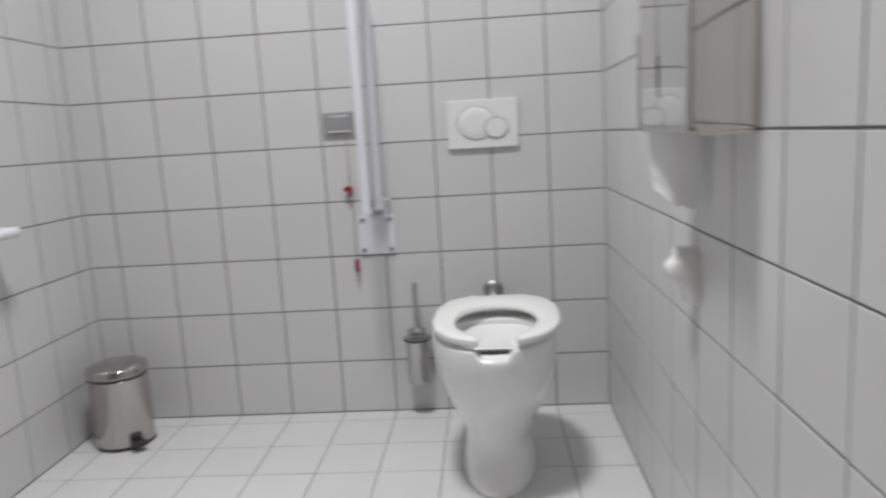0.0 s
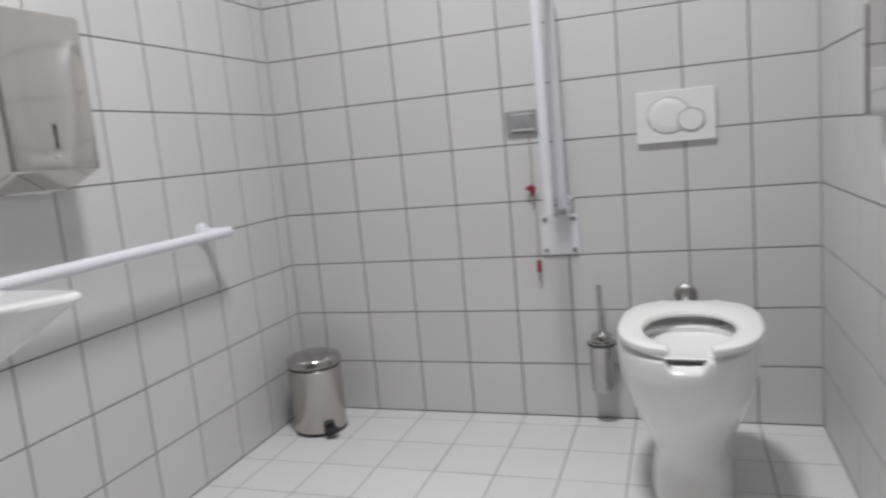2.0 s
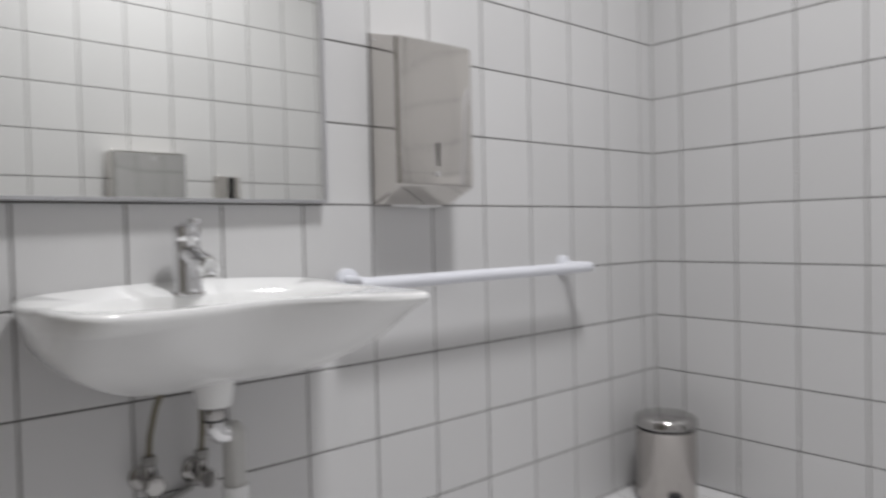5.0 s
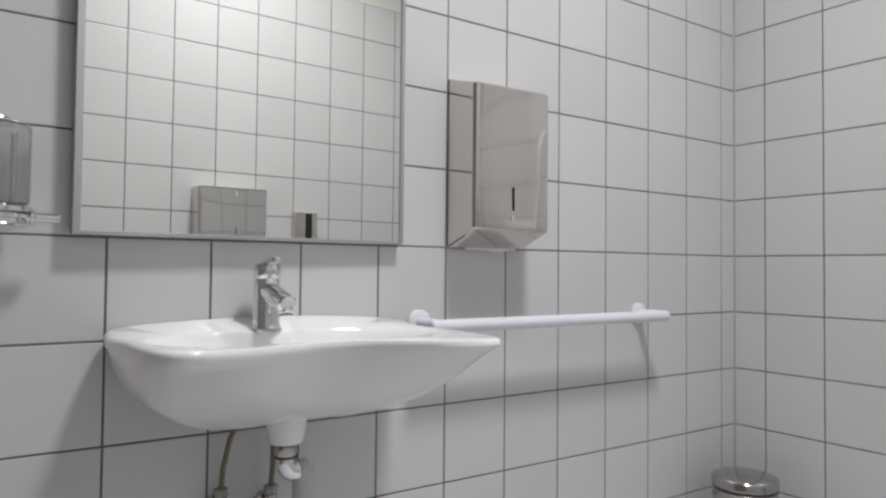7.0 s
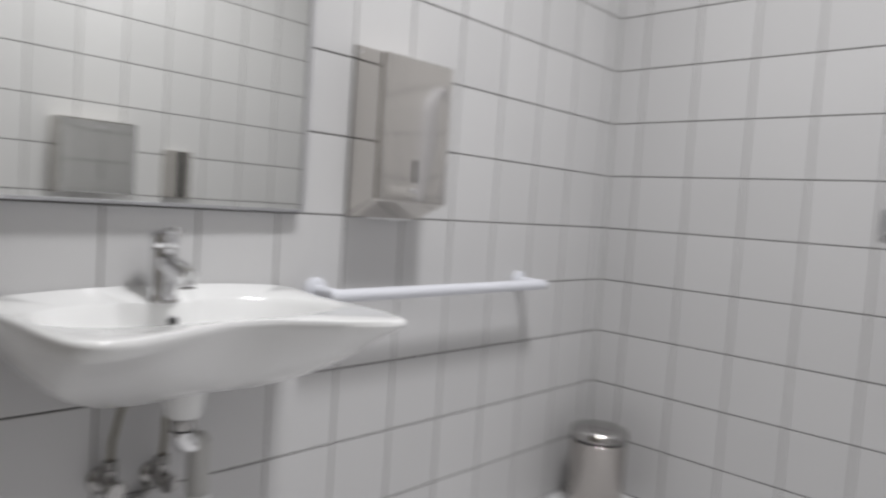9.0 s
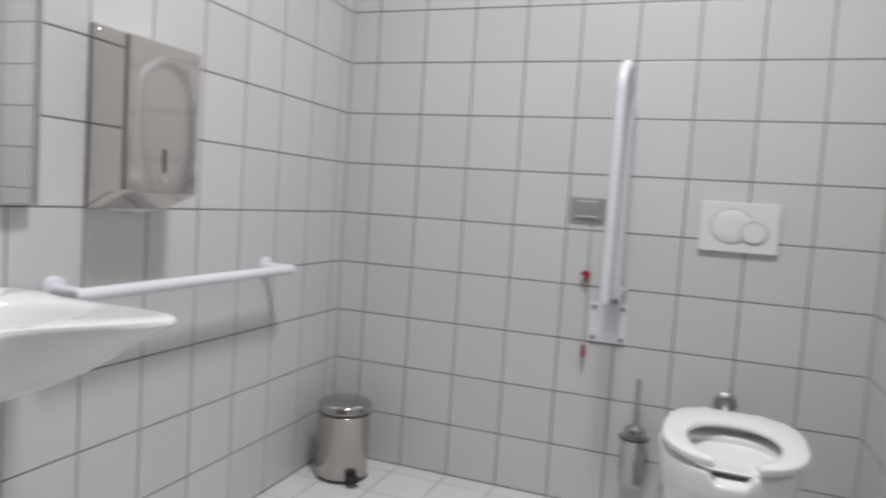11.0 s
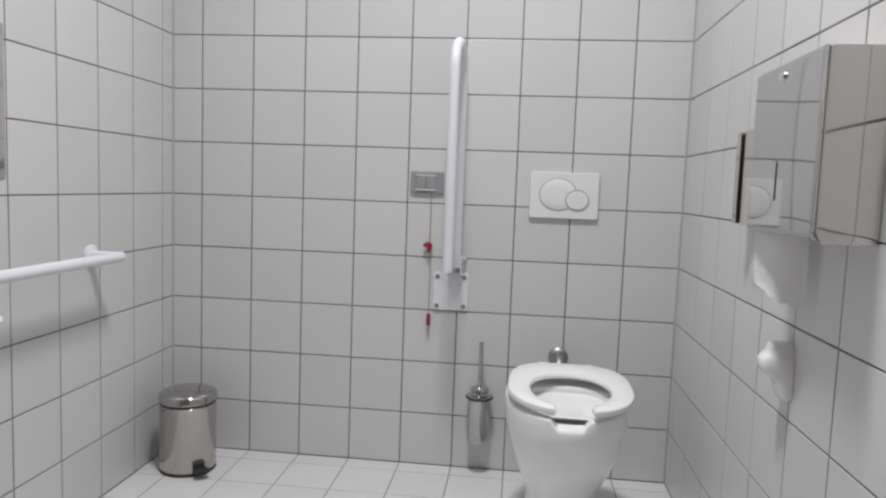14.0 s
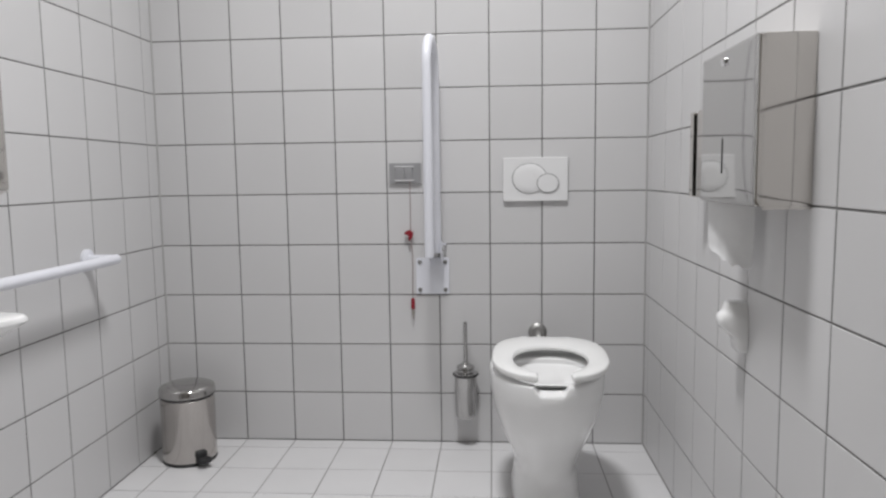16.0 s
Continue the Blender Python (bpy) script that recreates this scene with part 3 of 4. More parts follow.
# ---- pedal bin ----
BX, BY = -0.955, -0.197
pedal_bin = thing("pedal_bin", "brushed steel pedal bin with closed lid and black pedal", "waste bin", (BX, BY, 0))
M = Matrix.Translation((BX, BY, 0)) @ Matrix.Diagonal((0.965, 0.965, 1, 1))
hang("base", lathe([(0, 0), (0.101, 0), (0.103, 0.004), (0.102, 0.012), (0.09, 0.013), (0, 0.013)], M, 48), BLACK, pedal_bin, "black plastic foot ring")
hang("body", lathe([(0.1005, 0.010), (0.102, 0.016), (0.1025, 0.02), (0.1025, 0.247), (0.0995, 0.250), (0.0995, 0.256), (0, 0.256)], M, 64), BRUSHED, pedal_bin, "brushed steel drum")
hang("seal", lathe([(0.0985, 0.2505), (0.1038, 0.2515), (0.1038, 0.2575), (0.0985, 0.2585)], M, 48), BLACK, pedal_bin, "dark gap ring under the lid")
hang("lid", lathe([(0.0985, 0.2570), (0.1045, 0.2575), (0.1065, 0.260), (0.1055, 0.279), (0.101, 0.287), (0.09, 0.2915), (0.06, 0.2955), (0.03, 0.297), (0, 0.2975)], M, 64), BIN_LID, pedal_bin, "low domed steel lid")
pa = math.atan2(-0.098, 0.106)
P = Matrix.Translation((BX, BY, 0)) @ Matrix.Rotation(pa, 4, "Z") @ Matrix.Diagonal((0.965, 0.965, 1, 1))
pd = prism([(0.098, -0.013), (0.122, -0.024), (0.142, -0.028), (0.151, -0.017), (0.154, 0.0), (0.151, 0.017), (0.142, 0.028), (0.122, 0.025), (0.098, 0.014)], 0.018, 0.038, "z", 0.007)
pd.transform(P)
hang("pedal", pd, BLACK, pedal_bin, "black plastic foot pedal")
ph = merge(box((0.094, -0.022, 0.010), (0.114, 0.022, 0.058), 0.009, 3))
ph.transform(P)
hang("pedal_guard", ph, BLACK, pedal_bin, "black pedal housing on the drum")
hg = box((-0.116, -0.028, 0.238), (-0.095, 0.028, 0.276), 0.004)
hg.transform(P)
hang("hinge", hg, BLACK, pedal_bin, "black lid hinge")

# ---- grab bar on the side wall ----
bar = thing("grab_bar", "straight white coated grab bar on two wall mounts", "grab bar", (XL, -0.94, 0.81))
GX, GZ = -1.027, 0.807
hang("tube", rod((GX, -1.375, GZ), (GX, -0.500, GZ), 0.0165, 24, 0.004), NYLON, bar, "white coated tube")
for y in (-1.352, -0.527):
    m = hang("mount", lathe([(0, 0), (0.033, 0), (0.033, 0.008), (0.030, 0.011), (0.016, 0.013), (0.0145, 0.018), (0.0145, 0.086), (0, 0.086)], along((XL + 0.0005, y, GZ + 0.003), (XL + 1, y, GZ + 0.003)), 28), NYLON, bar, "white wall mount with round flange")

# ---- mirror ----
MY0, MY1, MZ0, MZ1, MX = -2.126, -1.414, 1.003, 1.903, -1.088
mirror = thing("mirror", "rectangular wall mirror in a narrow aluminium frame", "mirror", (XL, (MY0 + MY1) / 2, MZ0))
hang("backing", box((XL + 0.0005, MY0 + 0.004, MZ0 + 0.004), (MX - 0.003, MY1 - 0.004, MZ1 - 0.004)), GREY_PLASTIC, mirror, "grey backing board", False)
hang("glass", box((MX - 0.0028, MY0 + 0.008, MZ0 + 0.006), (MX, MY1 - 0.008, MZ1 - 0.006)), MIRROR, mirror, "clear mirror glass", False)
for a, b in (((MY0, MZ0), (MY0 + 0.013, MZ1)), ((MY1 - 0.011, MZ0), (MY1, MZ1)), ((MY0 + 0.013, MZ0), (MY1 - 0.011, MZ0 + 0.0065)), ((MY0 + 0.013, MZ1 - 0.0065), (MY1 - 0.011, MZ1))):
    hang("frame_bar", box((XL + 0.0005, *a), (MX + 0.003, *b), 0.0008, 1), ALU, mirror, "", False)

mirror.rotation_euler.z = radians(0.8)   # hangs a touch out of true

# ---- soap dispenser ----
soap = thing("soap_dispenser", "smoky glass and chrome soap dispenser on a wall holder", "soap dispenser", (XL, -2.27, 1.02))
S = Matrix.Translation((-1.050, -2.246, 0))
glass = hang("container", lathe([(0, 1.047), (0.046, 1.047), (0.0500, 1.050), (0.0515, 1.060), (0.0520, 1.174), (0.0510, 1.180), (0, 1.181)], S, 44), SOAP_GLASS, soap, "smoky grey glass cylinder")
hang("pump_tube", rod((-1.020, -2.225, 1.050), (-1.020, -2.225, 1.165), 0.005, 10), BRUSH_STEEL, glass, "thin tube inside")
hang("top_cap", lathe([(0, 1.1812), (0.046, 1.1812), (0.0495, 1.183), (0.0475, 1.186), (0.035, 1.190), (0.022, 1.1915), (0.020, 1.196), (0, 1.198)], S, 40), CHROME, glass, "bright chrome cap")
hang("holder_ring", lathe([(0.03, 1.034), (0.050, 1.034), (0.0545, 1.037), (0.0545, 1.042), (0.050, 1.046), (0.03, 1.046)], S, 40), CHROME, soap, "chrome holder ring")
hang("base_cup", lathe([(0, 1.004), (0.03, 1.004), (0.046, 1.008), (0.049, 1.012), (0.047, 1.017), (0.044, 1.019), (0.044, 1.022), (0.050, 1.025), (0.051, 1.030), (0.047, 1.033), (0, 1.033)], S, 36), CHROME, soap, "chrome pump housing")
hang("arm", rod((-1.050, -2.205, 1.028), (-1.050, -2.148, 1.026), 0.0095, 18, 0.0025), CHROME, soap, "short chrome push arm")
hang("collar", rod((-1.050, -2.196, 1.027), (-1.050, -2.186, 1.027), 0.0135, 18, 0.002), CHROME, soap)
hang("wall_arm", rod((XL + 0.0005, -2.243, 1.042), (-1.09, -2.243, 1.042), 0.012, 16), CHROME, soap)

# ---- wash basin ----
CX, CY = -0.915, -1.746     # middle of the hollow
RIM = 0.815


def basin_outline():
    """Plan of the rim: straight along the wall, arms at both ends, hollowed front."""
    w = 0.325
    half = [(XL + 0.001, 0.0), (XL + 0.001, w * 0.5), (XL + 0.001, w - 0.03), (XL + 0.009, w - 0.008), (XL + 0.03, w), (-1.0, w + 0.003), (-0.85, w + 0.004), (-0.76, w), (-0.695, w - 0.010), (-0.668, w - 0.028), (-0.660, w - 0.055),
            (-0.668, w - 0.09), (-0.692, w - 0.14), (-0.730, w - 0.20), (-0.765, w - 0.255), (-0.780, 0.03), (-0.782, 0.0)]
    return [(x, CY + y) for x, y in half] + [(x, CY - y) for x, y in half[-2:0:-1]]


def star(poly, angles, c):
    """Where rays from c meet the outline."""
    out = []
    for a in angles:
        d = (math.cos(a), math.sin(a))
        best = 0.0
        for (x0, y0), (x1, y1) in zip(poly, poly[1:] + poly[:1]):
            ex, ey = x1 - x0, y1 - y0
            den = d[0] * ey - d[1] * ex
            if abs(den) < 1e-9:
                continue
            s = ((x0 - c[0]) * ey - (y0 - c[1]) * ex) / den
            u = ((x0 - c[0]) * d[1] - (y0 - c[1]) * d[0]) / den
            if -1e-6 <= u <= 1 + 1e-6 and s > best:
                best = s
        out.append((c[0] + best * d[0], c[1] + best * d[1]))
    return out


def basin_mesh():
    n = 144
    angles = [2 * math.pi * k / n for k in range(n)]
    rim = star(basin_outline(), angles, (CX, CY))
    sm = list(rim)
    for _ in range(2):
        sm = [tuple((sm[k - 1][i] + 2 * sm[k][i] + sm[(k + 1) % n][i]) / 4 for i in (0, 1)) for k in range(n)]
    rim = [(max(x, XL + 0.0008), y) for x, y in sm]
    for _ in range(26):
        sm = [tuple((sm[k - 1][i] + 2 * sm[k][i] + sm[(k + 1) % n][i]) / 4 for i in (0, 1)) for k in range(n)]
    soft = [(max(x, XL + 0.0008), y) for x, y in sm]

    def inset(s, z):
        """The rim drawn in a little, save along the wall."""
        return [(x if x < XL + 0.02 else -0.965 + (x + 0.965) * s, CY + (y - CY) * s, z) for x, y in rim]

    hollow = []
    for a, (x, y) in zip(angles, rim):
        c, s = math.cos(a), math.sin(a)
        hx, hy = 0.116, 0.284
        reach = lambda h: 1 / ((abs(c) / h) ** 2.7 + (abs(s) / hy) ** 2.7) ** (1 / 2.7)
        # the ledge under the tap stands forward of the hollow's back edge
        w = min(1, max(0, (abs(reach(0.15) * s + 0.022) - 0.05) / 0.05))
        if c < 0:
            hx = 0.113 + 0.036 * w * w * (3 - 2 * w)
        # the hollow keeps inside the curved front edge
        rr = reach(hx)
        lim = math.hypot(x - CX, y - CY) - 0.020
        rr = min(rr, lim)
        hollow.append((CX + rr * c, CY + rr * s))

    def bowl(s, z):
        return [(CX + (x - CX) * s - (1 - s) * 0.02, CY + (y - CY) * s, z) for x, y in hollow]

    def skirt(sx, sy, z, sa):
        """The rim's plan drawn in towards the wall and the middle; the arms run out thinner than the middle."""
        ring = []
        f = min(1.0, (0.80 - z) / 0.05)
        for (xr, yr), (xs, ys) in zip(rim, soft):
            x, y = xr + (xs - xr) * f, yr + (ys - yr) * f
            w = min(1, max(0, (x + 0.80) / 0.12))
            k = sx + (sa - sx) * w * w * (3 - 2 * w)
            ring.append((XL + 0.0008 + (x - XL - 0.0008) * k, CY + (y - CY) * sy, z))
        return ring

    def top(s, z):
        """The flat of the rim, swelling up a little along the wall."""
        ring = []
        for x, y, zz in inset(s, z):
            w = min(1, max(0, (-1.0 - x) / 0.117))
            near = min(1, max(0, (CY - 0.08 - y) / 0.2)) * min(1, max(0, (x + 1.0) / 0.15))
            ring.append((x, y, zz + 0.010 * near + 0.009 * w + 0.014 * w * max(0, 1 - ((y - CY) / 0.325) ** 2)))
        return ring

    drop = [(0.30, 0.24, 0.640, 0.30), (0.42, 0.34, 0.642, 0.40), (0.55, 0.46, 0.648, 0.46), (0.66, 0.60, 0.662, 0.53), (0.76, 0.745, 0.684, 0.63), (0.85, 0.885, 0.714, 0.745), (0.92, 0.968, 0.748, 0.855), (0.966, 0.986, 0.778, 0.938), (0.99, 0.997, 0.796, 0.985)]
    rings = [skirt(*r) for r in smooth_rows(drop, 2)] + [top(1.0, RIM - 0.011), top(0.997, RIM - 0.005), top(0.988, RIM - 0.0012), top(0.972, RIM)]
    rings += [bowl(1.03, RIM - 0.0012), bowl(1.0, RIM - 0.005), bowl(0.965, RIM - 0.016), bowl(0.91, RIM - 0.04), bowl(0.82, RIM - 0.074), bowl(0.66, RIM - 0.106), bowl(0.42, RIM - 0.121), bowl(0.1, RIM - 0.128)]
    return loft(rings, True, True)


basin = thing("wash_basin", "white ceramic accessible wash basin with hollowed front edge", "wash basin", (XL, CY, 0.65))
hang("bowl", basin_mesh(), CERAMIC, basin, "white ceramic basin with elbow rests")
hang("outlet_collar", lathe([(0.047, 0.672), (0.042, 0.650), (0.038, 0.632), (0.034, 0.606), (0.030, 0.602), (0, 0.602)], Matrix.Translation((-0.955, -1.760, 0)), 32), CERAMIC, basin, "ceramic outlet collar")
hang("overflow", merge(lathe([(0.013, 0), (0.013, 0.003), (0.009, 0.004), (0.009, 0.001)], along((-1.0195, -1.760, 0.776), (-0.95, -1.757, 0.789)), 24)), CHROME, basin, "chrome overflow ring")
hang("overflow_hole", lathe([(0, 0), (0.009, 0), (0.009, 0.002), (0, 0.002)], along((-1.0195, -1.760, 0.776), (-0.95, -1.757, 0.789)), 20), DARK, basin, "dark overflow hole")
hang("drain", lathe([(0, 0.690), (0.022, 0.690), (0.024, 0.692), (0.018, 0.694), (0, 0.6945)], Matrix.Translation((-0.955, -1.76, 0)), 24), CHROME, basin, "chrome drain ring")

# ---- tap ----
tap = thing("basin_tap", "chrome single-lever mixer tap on the basin", "tap", (-1.05, -1.768, RIM))
K = Matrix.Translation((-1.05, -1.768, 0))
hang("body", lathe([(0, RIM - 0.002), (0.031, RIM - 0.002), (0.031, RIM + 0.004), (0.0285, RIM + 0.008), (0.0278, RIM + 0.014), (0.027, 0.90), (0.027, 0.918), (0.0255, 0.921), (0, 0.921)], K, 32), CHROME, tap)
hang("spout", merge(rod((-1.045, -1.768, 0.897), (-0.938, -1.766, 0.872), 0.0205, 28, 0.004, 0.0195), rod((-0.955, -1.766, 0.870), (-0.951, -1.766, 0.853), 0.0165, 24, 0.003)), CHROME, tap, "short thick chrome spout")
hang("base_ring", lathe([(0.029, RIM - 0.001), (0.0325, RIM - 0.001), (0.0325, RIM + 0.0035), (0.029, RIM + 0.005)], K, 32), DARK_CHROME, tap, "dark sealing ring")
hang("aerator", rod((-0.9508, -1.766, 0.8535), (-0.9502, -1.766, 0.8495), 0.0145, 24, 0.001), DARK_CHROME, tap, "dark aerator")
hang("cap", lathe([(0.026, 0.9225), (0.0275, 0.925), (0.0275, 0.944), (0.025, 0.951), (0.014, 0.955), (0, 0.956)], K, 28), CHROME, tap)
lv = prism([(-0.012, -0.009), (0.03, -0.012), (0.05, -0.010), (0.054, 0.0), (0.05, 0.010), (0.03, 0.012), (-0.012, 0.009)], -0.006, 0.005, "z", 0.0025)
lv.transform(Matrix.Translation((-1.045, -1.768, 0.955)) @ Matrix.Rotation(radians(-6), 4, "Y"))
hang("lever", lv, CHROME, tap, "flat chrome lever")

# ---- waste and supply under the basin ----
waste = thing("waste_pipe", "chrome trap elbow and pale waste pipe under the basin", "pipe", (-0.95, -1.75, 0.3))
hang("nut", lathe([(0, 0.604), (0.020, 0.604), (0.020, 0.599), (0.0215, 0.598), (0.0215, 0.577), (0.0195, 0.574), (0, 0.574)], Matrix.Translation((-0.955, -1.760, 0)), 28), DARK_CHROME, waste, "chrome slip nut")
for z in (0.5985, 0.5735):
    hang("washer", lathe([(0.019, 0), (0.0225, 0.0005), (0.0225, 0.0035), (0.019, 0.004)], Matrix.Translation((-0.955, -1.760, z)), 28), BLACK, waste, "black rubber washer")
hang("elbow", sweep([(-0.955, -1.760, 0.58), (-0.955, -1.760, 0.568)] + arc((-0.955, -1.738, 0.566), 0.022, 180, 270, (0, 1, 0), (0, 0, 1), 8)[1:] + [(-0.955, -1.726, 0.544)], 0.0195, 22), CHROME, waste, "chrome elbow")
hang("joint", merge(rod((-0.955, -1.740, 0.544), (-0.956, -1.708, 0.544), 0.0225, 24, 0.007)), PVC, waste, "rounded grey plastic joint")
PY = -1.722
hang("down_pipe", sweep([(-0.955, PY, 0.546), (-0.956, PY, 0.52), (-0.957, PY, 0.43)], 0.0215, 18), PVC, waste, "pale grey pipe")
hang("sleeve", sweep([(-0.957, PY, 0.44), (-0.957, PY, 0.29)] + [(-0.96, PY, 0.262), (-0.985, PY, 0.245), (-1.02, PY, 0.24), (XL + 0.002, PY, 0.238)], 0.0255, 18), PLASTIC, waste, "white plastic pipe end into the wall")
hang("wall_flange", lathe([(0.026, 0), (0.042, 0), (0.042, 0.005), (0.026, 0.009)], along((XL + 0.0005, PY, 0.238), (0, PY, 0.238)), 24), PLASTIC, waste)


def angle_valve(y, z, top):
    v = thing("angle_valve", "chrome angle valve with braided hose under the basin", "valve", (XL, y, z), "angle valves under the basin")
    hang("wall_rose", lathe([(0, 0), (0.028, 0), (0.028, 0.004), (0.018, 0.012), (0.012, 0.014), (0, 0.014)], along((XL + 0.0005, y, z), (0, y, z)), 24), DARK_CHROME, v)
    body = hang("body", merge(rod((XL + 0.008, y, z), (XL + 0.06, y, z), 0.0125, 18, 0.002), rod((XL + 0.043, y, z - 0.004), (XL + 0.043, y, z + 0.035), 0.0125, 18, 0.002)), DARK_CHROME, v)
    hang("nut", rod((XL + 0.043, y, z + 0.035), (XL + 0.043, y, z + 0.052), 0.0145, 6, 0.001), DULL, body, "dull compression nut")
    hang("handle", lathe([(0, 0), (0.016, 0), (0.021, 0.004), (0.021, 0.018), (0.017, 0.022), (0, 0.023)], along((XL + 0.06, y, z), (0, y, z)), 8), DARK_CHROME, body, "ribbed chrome turn handle")
    hang("hose", sweep([(XL + 0.043, y, z + 0.05), (XL + 0.043, y + 0.003, z + 0.09), (XL + 0.046, y + (top - y) * 0.3, z + 0.15), (XL + 0.052, y + (top - y) * 0.75, z + 0.205), (XL + 0.058, top, z + 0.245)], 0.0055, 12), HOSE, v, "braided supply hose")
    return v


angle_valve(-1.848, 0.445, -1.795)
angle_valve(-1.743, 0.435, -1.735)
link = thing("supply_pipe", "dark supply pipe running along the wall under the basin", "pipe", (XL, -1.82, 0.4))
hang("tube", sweep([(XL + 0.012, -1.755, 0.405), (XL + 0.016, -1.78, 0.397), (XL + 0.016, -1.81, 0.388), (XL + 0.012, -1.835, 0.372)], 0.0075, 12), DULL, link)


# ---- paper dispensers ----
def towel_dispenser():
    """Tall steel paper towel dispenser on the side wall, with sloped sides and a slanted underside."""
    y0, y1, z0, z1 = -1.266, -1.022, 1.000, 1.436
    x0, xf = XL + 0.0005, -0.998
    d = thing("towel_dispenser", "polished steel paper towel dispenser on the side wall", "dispenser", (XL, (y0 + y1) / 2, z0))
    c = 0.013

    def ring(z, xfront, ins=0.0, back=0.0, bow=0.0):
        """One level of the cover: straight sides, rounded corners, faintly bowed front."""
        zb = z + back
        skew = 0.019          # the front stands a little out of true
        fx = lambda y: xfront + skew * (y - (y0 + y1) / 2)
        left_c, right_c = y0 + ins + c, y1 - ins - c
        corner_l = [(fx(left_c) - c * (1 - math.cos(radians(a))), left_c - c * math.sin(radians(a)), z) for a in (90, 67, 45, 22, 0)]
        corner_r = [(fx(right_c) - c * (1 - math.cos(radians(a))), right_c + c * math.sin(radians(a)), z) for a in (0, 22, 45, 67, 90)]
        return [(x0, y0, zb)] + corner_l + [(fx(yy) + bow * (1 - ((yy - (left_c + right_c) / 2) / ((right_c - left_c) / 2)) ** 2), yy, z) for yy in (left_c + (right_c - left_c) * k / 6 for k in range(1, 6))] + corner_r + [(x0, y1, zb)]

    bm = loft([ring(z0, x0 + 0.034, 0.012), ring(z0 + 0.002, x0 + 0.036, 0.012), ring(z0 + 0.043, xf - 0.003), ring(z0 + 0.049, xf), ring(z0 + 0.09, xf, 0, 0, -0.0003), ring(z0 + 0.14, xf, 0, 0, -0.0014), ring(z0 + 0.19, xf, 0, 0, -0.0014), ring(z0 + 0.24, xf, 0, 0, -0.0015), ring(z0 + 0.29, xf, 0, 0, -0.0014), ring(z0 + 0.34, xf, 0, 0, -0.0014), ring(z1 - 0.033, xf, 0, 0.028), ring(z1 - 0.028, xf - 0.005, 0.002, 0.028)], True, True)
    housing = even_shading(hang("housing", bm, STEEL, d, "polished steel cover, slanted underneath"))
    ym = -1.144
    hang("sight_slot", box((xf - 0.001, ym - 0.0028, 1.094), (xf + 0.0022, ym + 0.0028, 1.153), 0.001, 1), DARK, housing, "narrow dark level slot", False)
    hang("lock", lathe([(0, 0), (0.0075, 0), (0.0075, 0.003), (0.005, 0.005), (0, 0.0052)], along((xf, ym - 0.002, 1.075), (1, ym - 0.002, 1.075)), 18), CHROME, housing, "round chrome lock")
    hang("seam", box((x0, y0 - 0.0012, z0 + 0.006), (x0 + 0.0035, y0 + 0.004, z1 - 0.004)), DULL, housing, "dark back edge of the cover", False)
    hang("rivet", lathe([(0, 0), (0.005, 0), (0.004, 0.002), (0, 0.003)], along((x0 + 0.02, y0 - 0.0001, z1 - 0.02), (x0 + 0.02, y0 - 1, z1 - 0.02)), 12), CHROME, housing)
    return d


towel_dispenser()


def sheet(pts_fn, nu, nv, thick=0.0009):
    """A crumpled sheet of paper with thickness."""
    bm = bmesh.new()
    g = [[bm.verts.new(pts_fn(i / nu, j / nv)) for j in range(nv + 1)] for i in range(nu + 1)]
    for i in range(nu):
        for j in range(nv):
            bm.faces.new((g[i][j], g[i + 1][j], g[i + 1][j + 1], g[i][j + 1]))
    bmesh.ops.recalc_face_normals(bm, faces=bm.faces[:])
    bmesh.ops.solidify(bm, geom=bm.faces[:], thickness=thick)
    return bm


def left_paper(u, v):
    y = -1.222 + 0.165 * u
    w = noise.noise((u * 9, v * 3, 4.2))
    drop = 0.006 + 0.008 * max(0, noise.noise((u * 4.5, 0.3, 7.7)) + 0.35)
    return (XL + 0.014 + 0.014 * v + 0.003 * w, y, 1.002 - drop * math.sin(v * math.pi))


towel = thing("paper_towel", "white paper towel edge showing under the dispenser", "paper towel", (XL + 0.04, -1.1, 0.99))
hang("fold", sheet(left_paper, 26, 8), PAPER, towel)


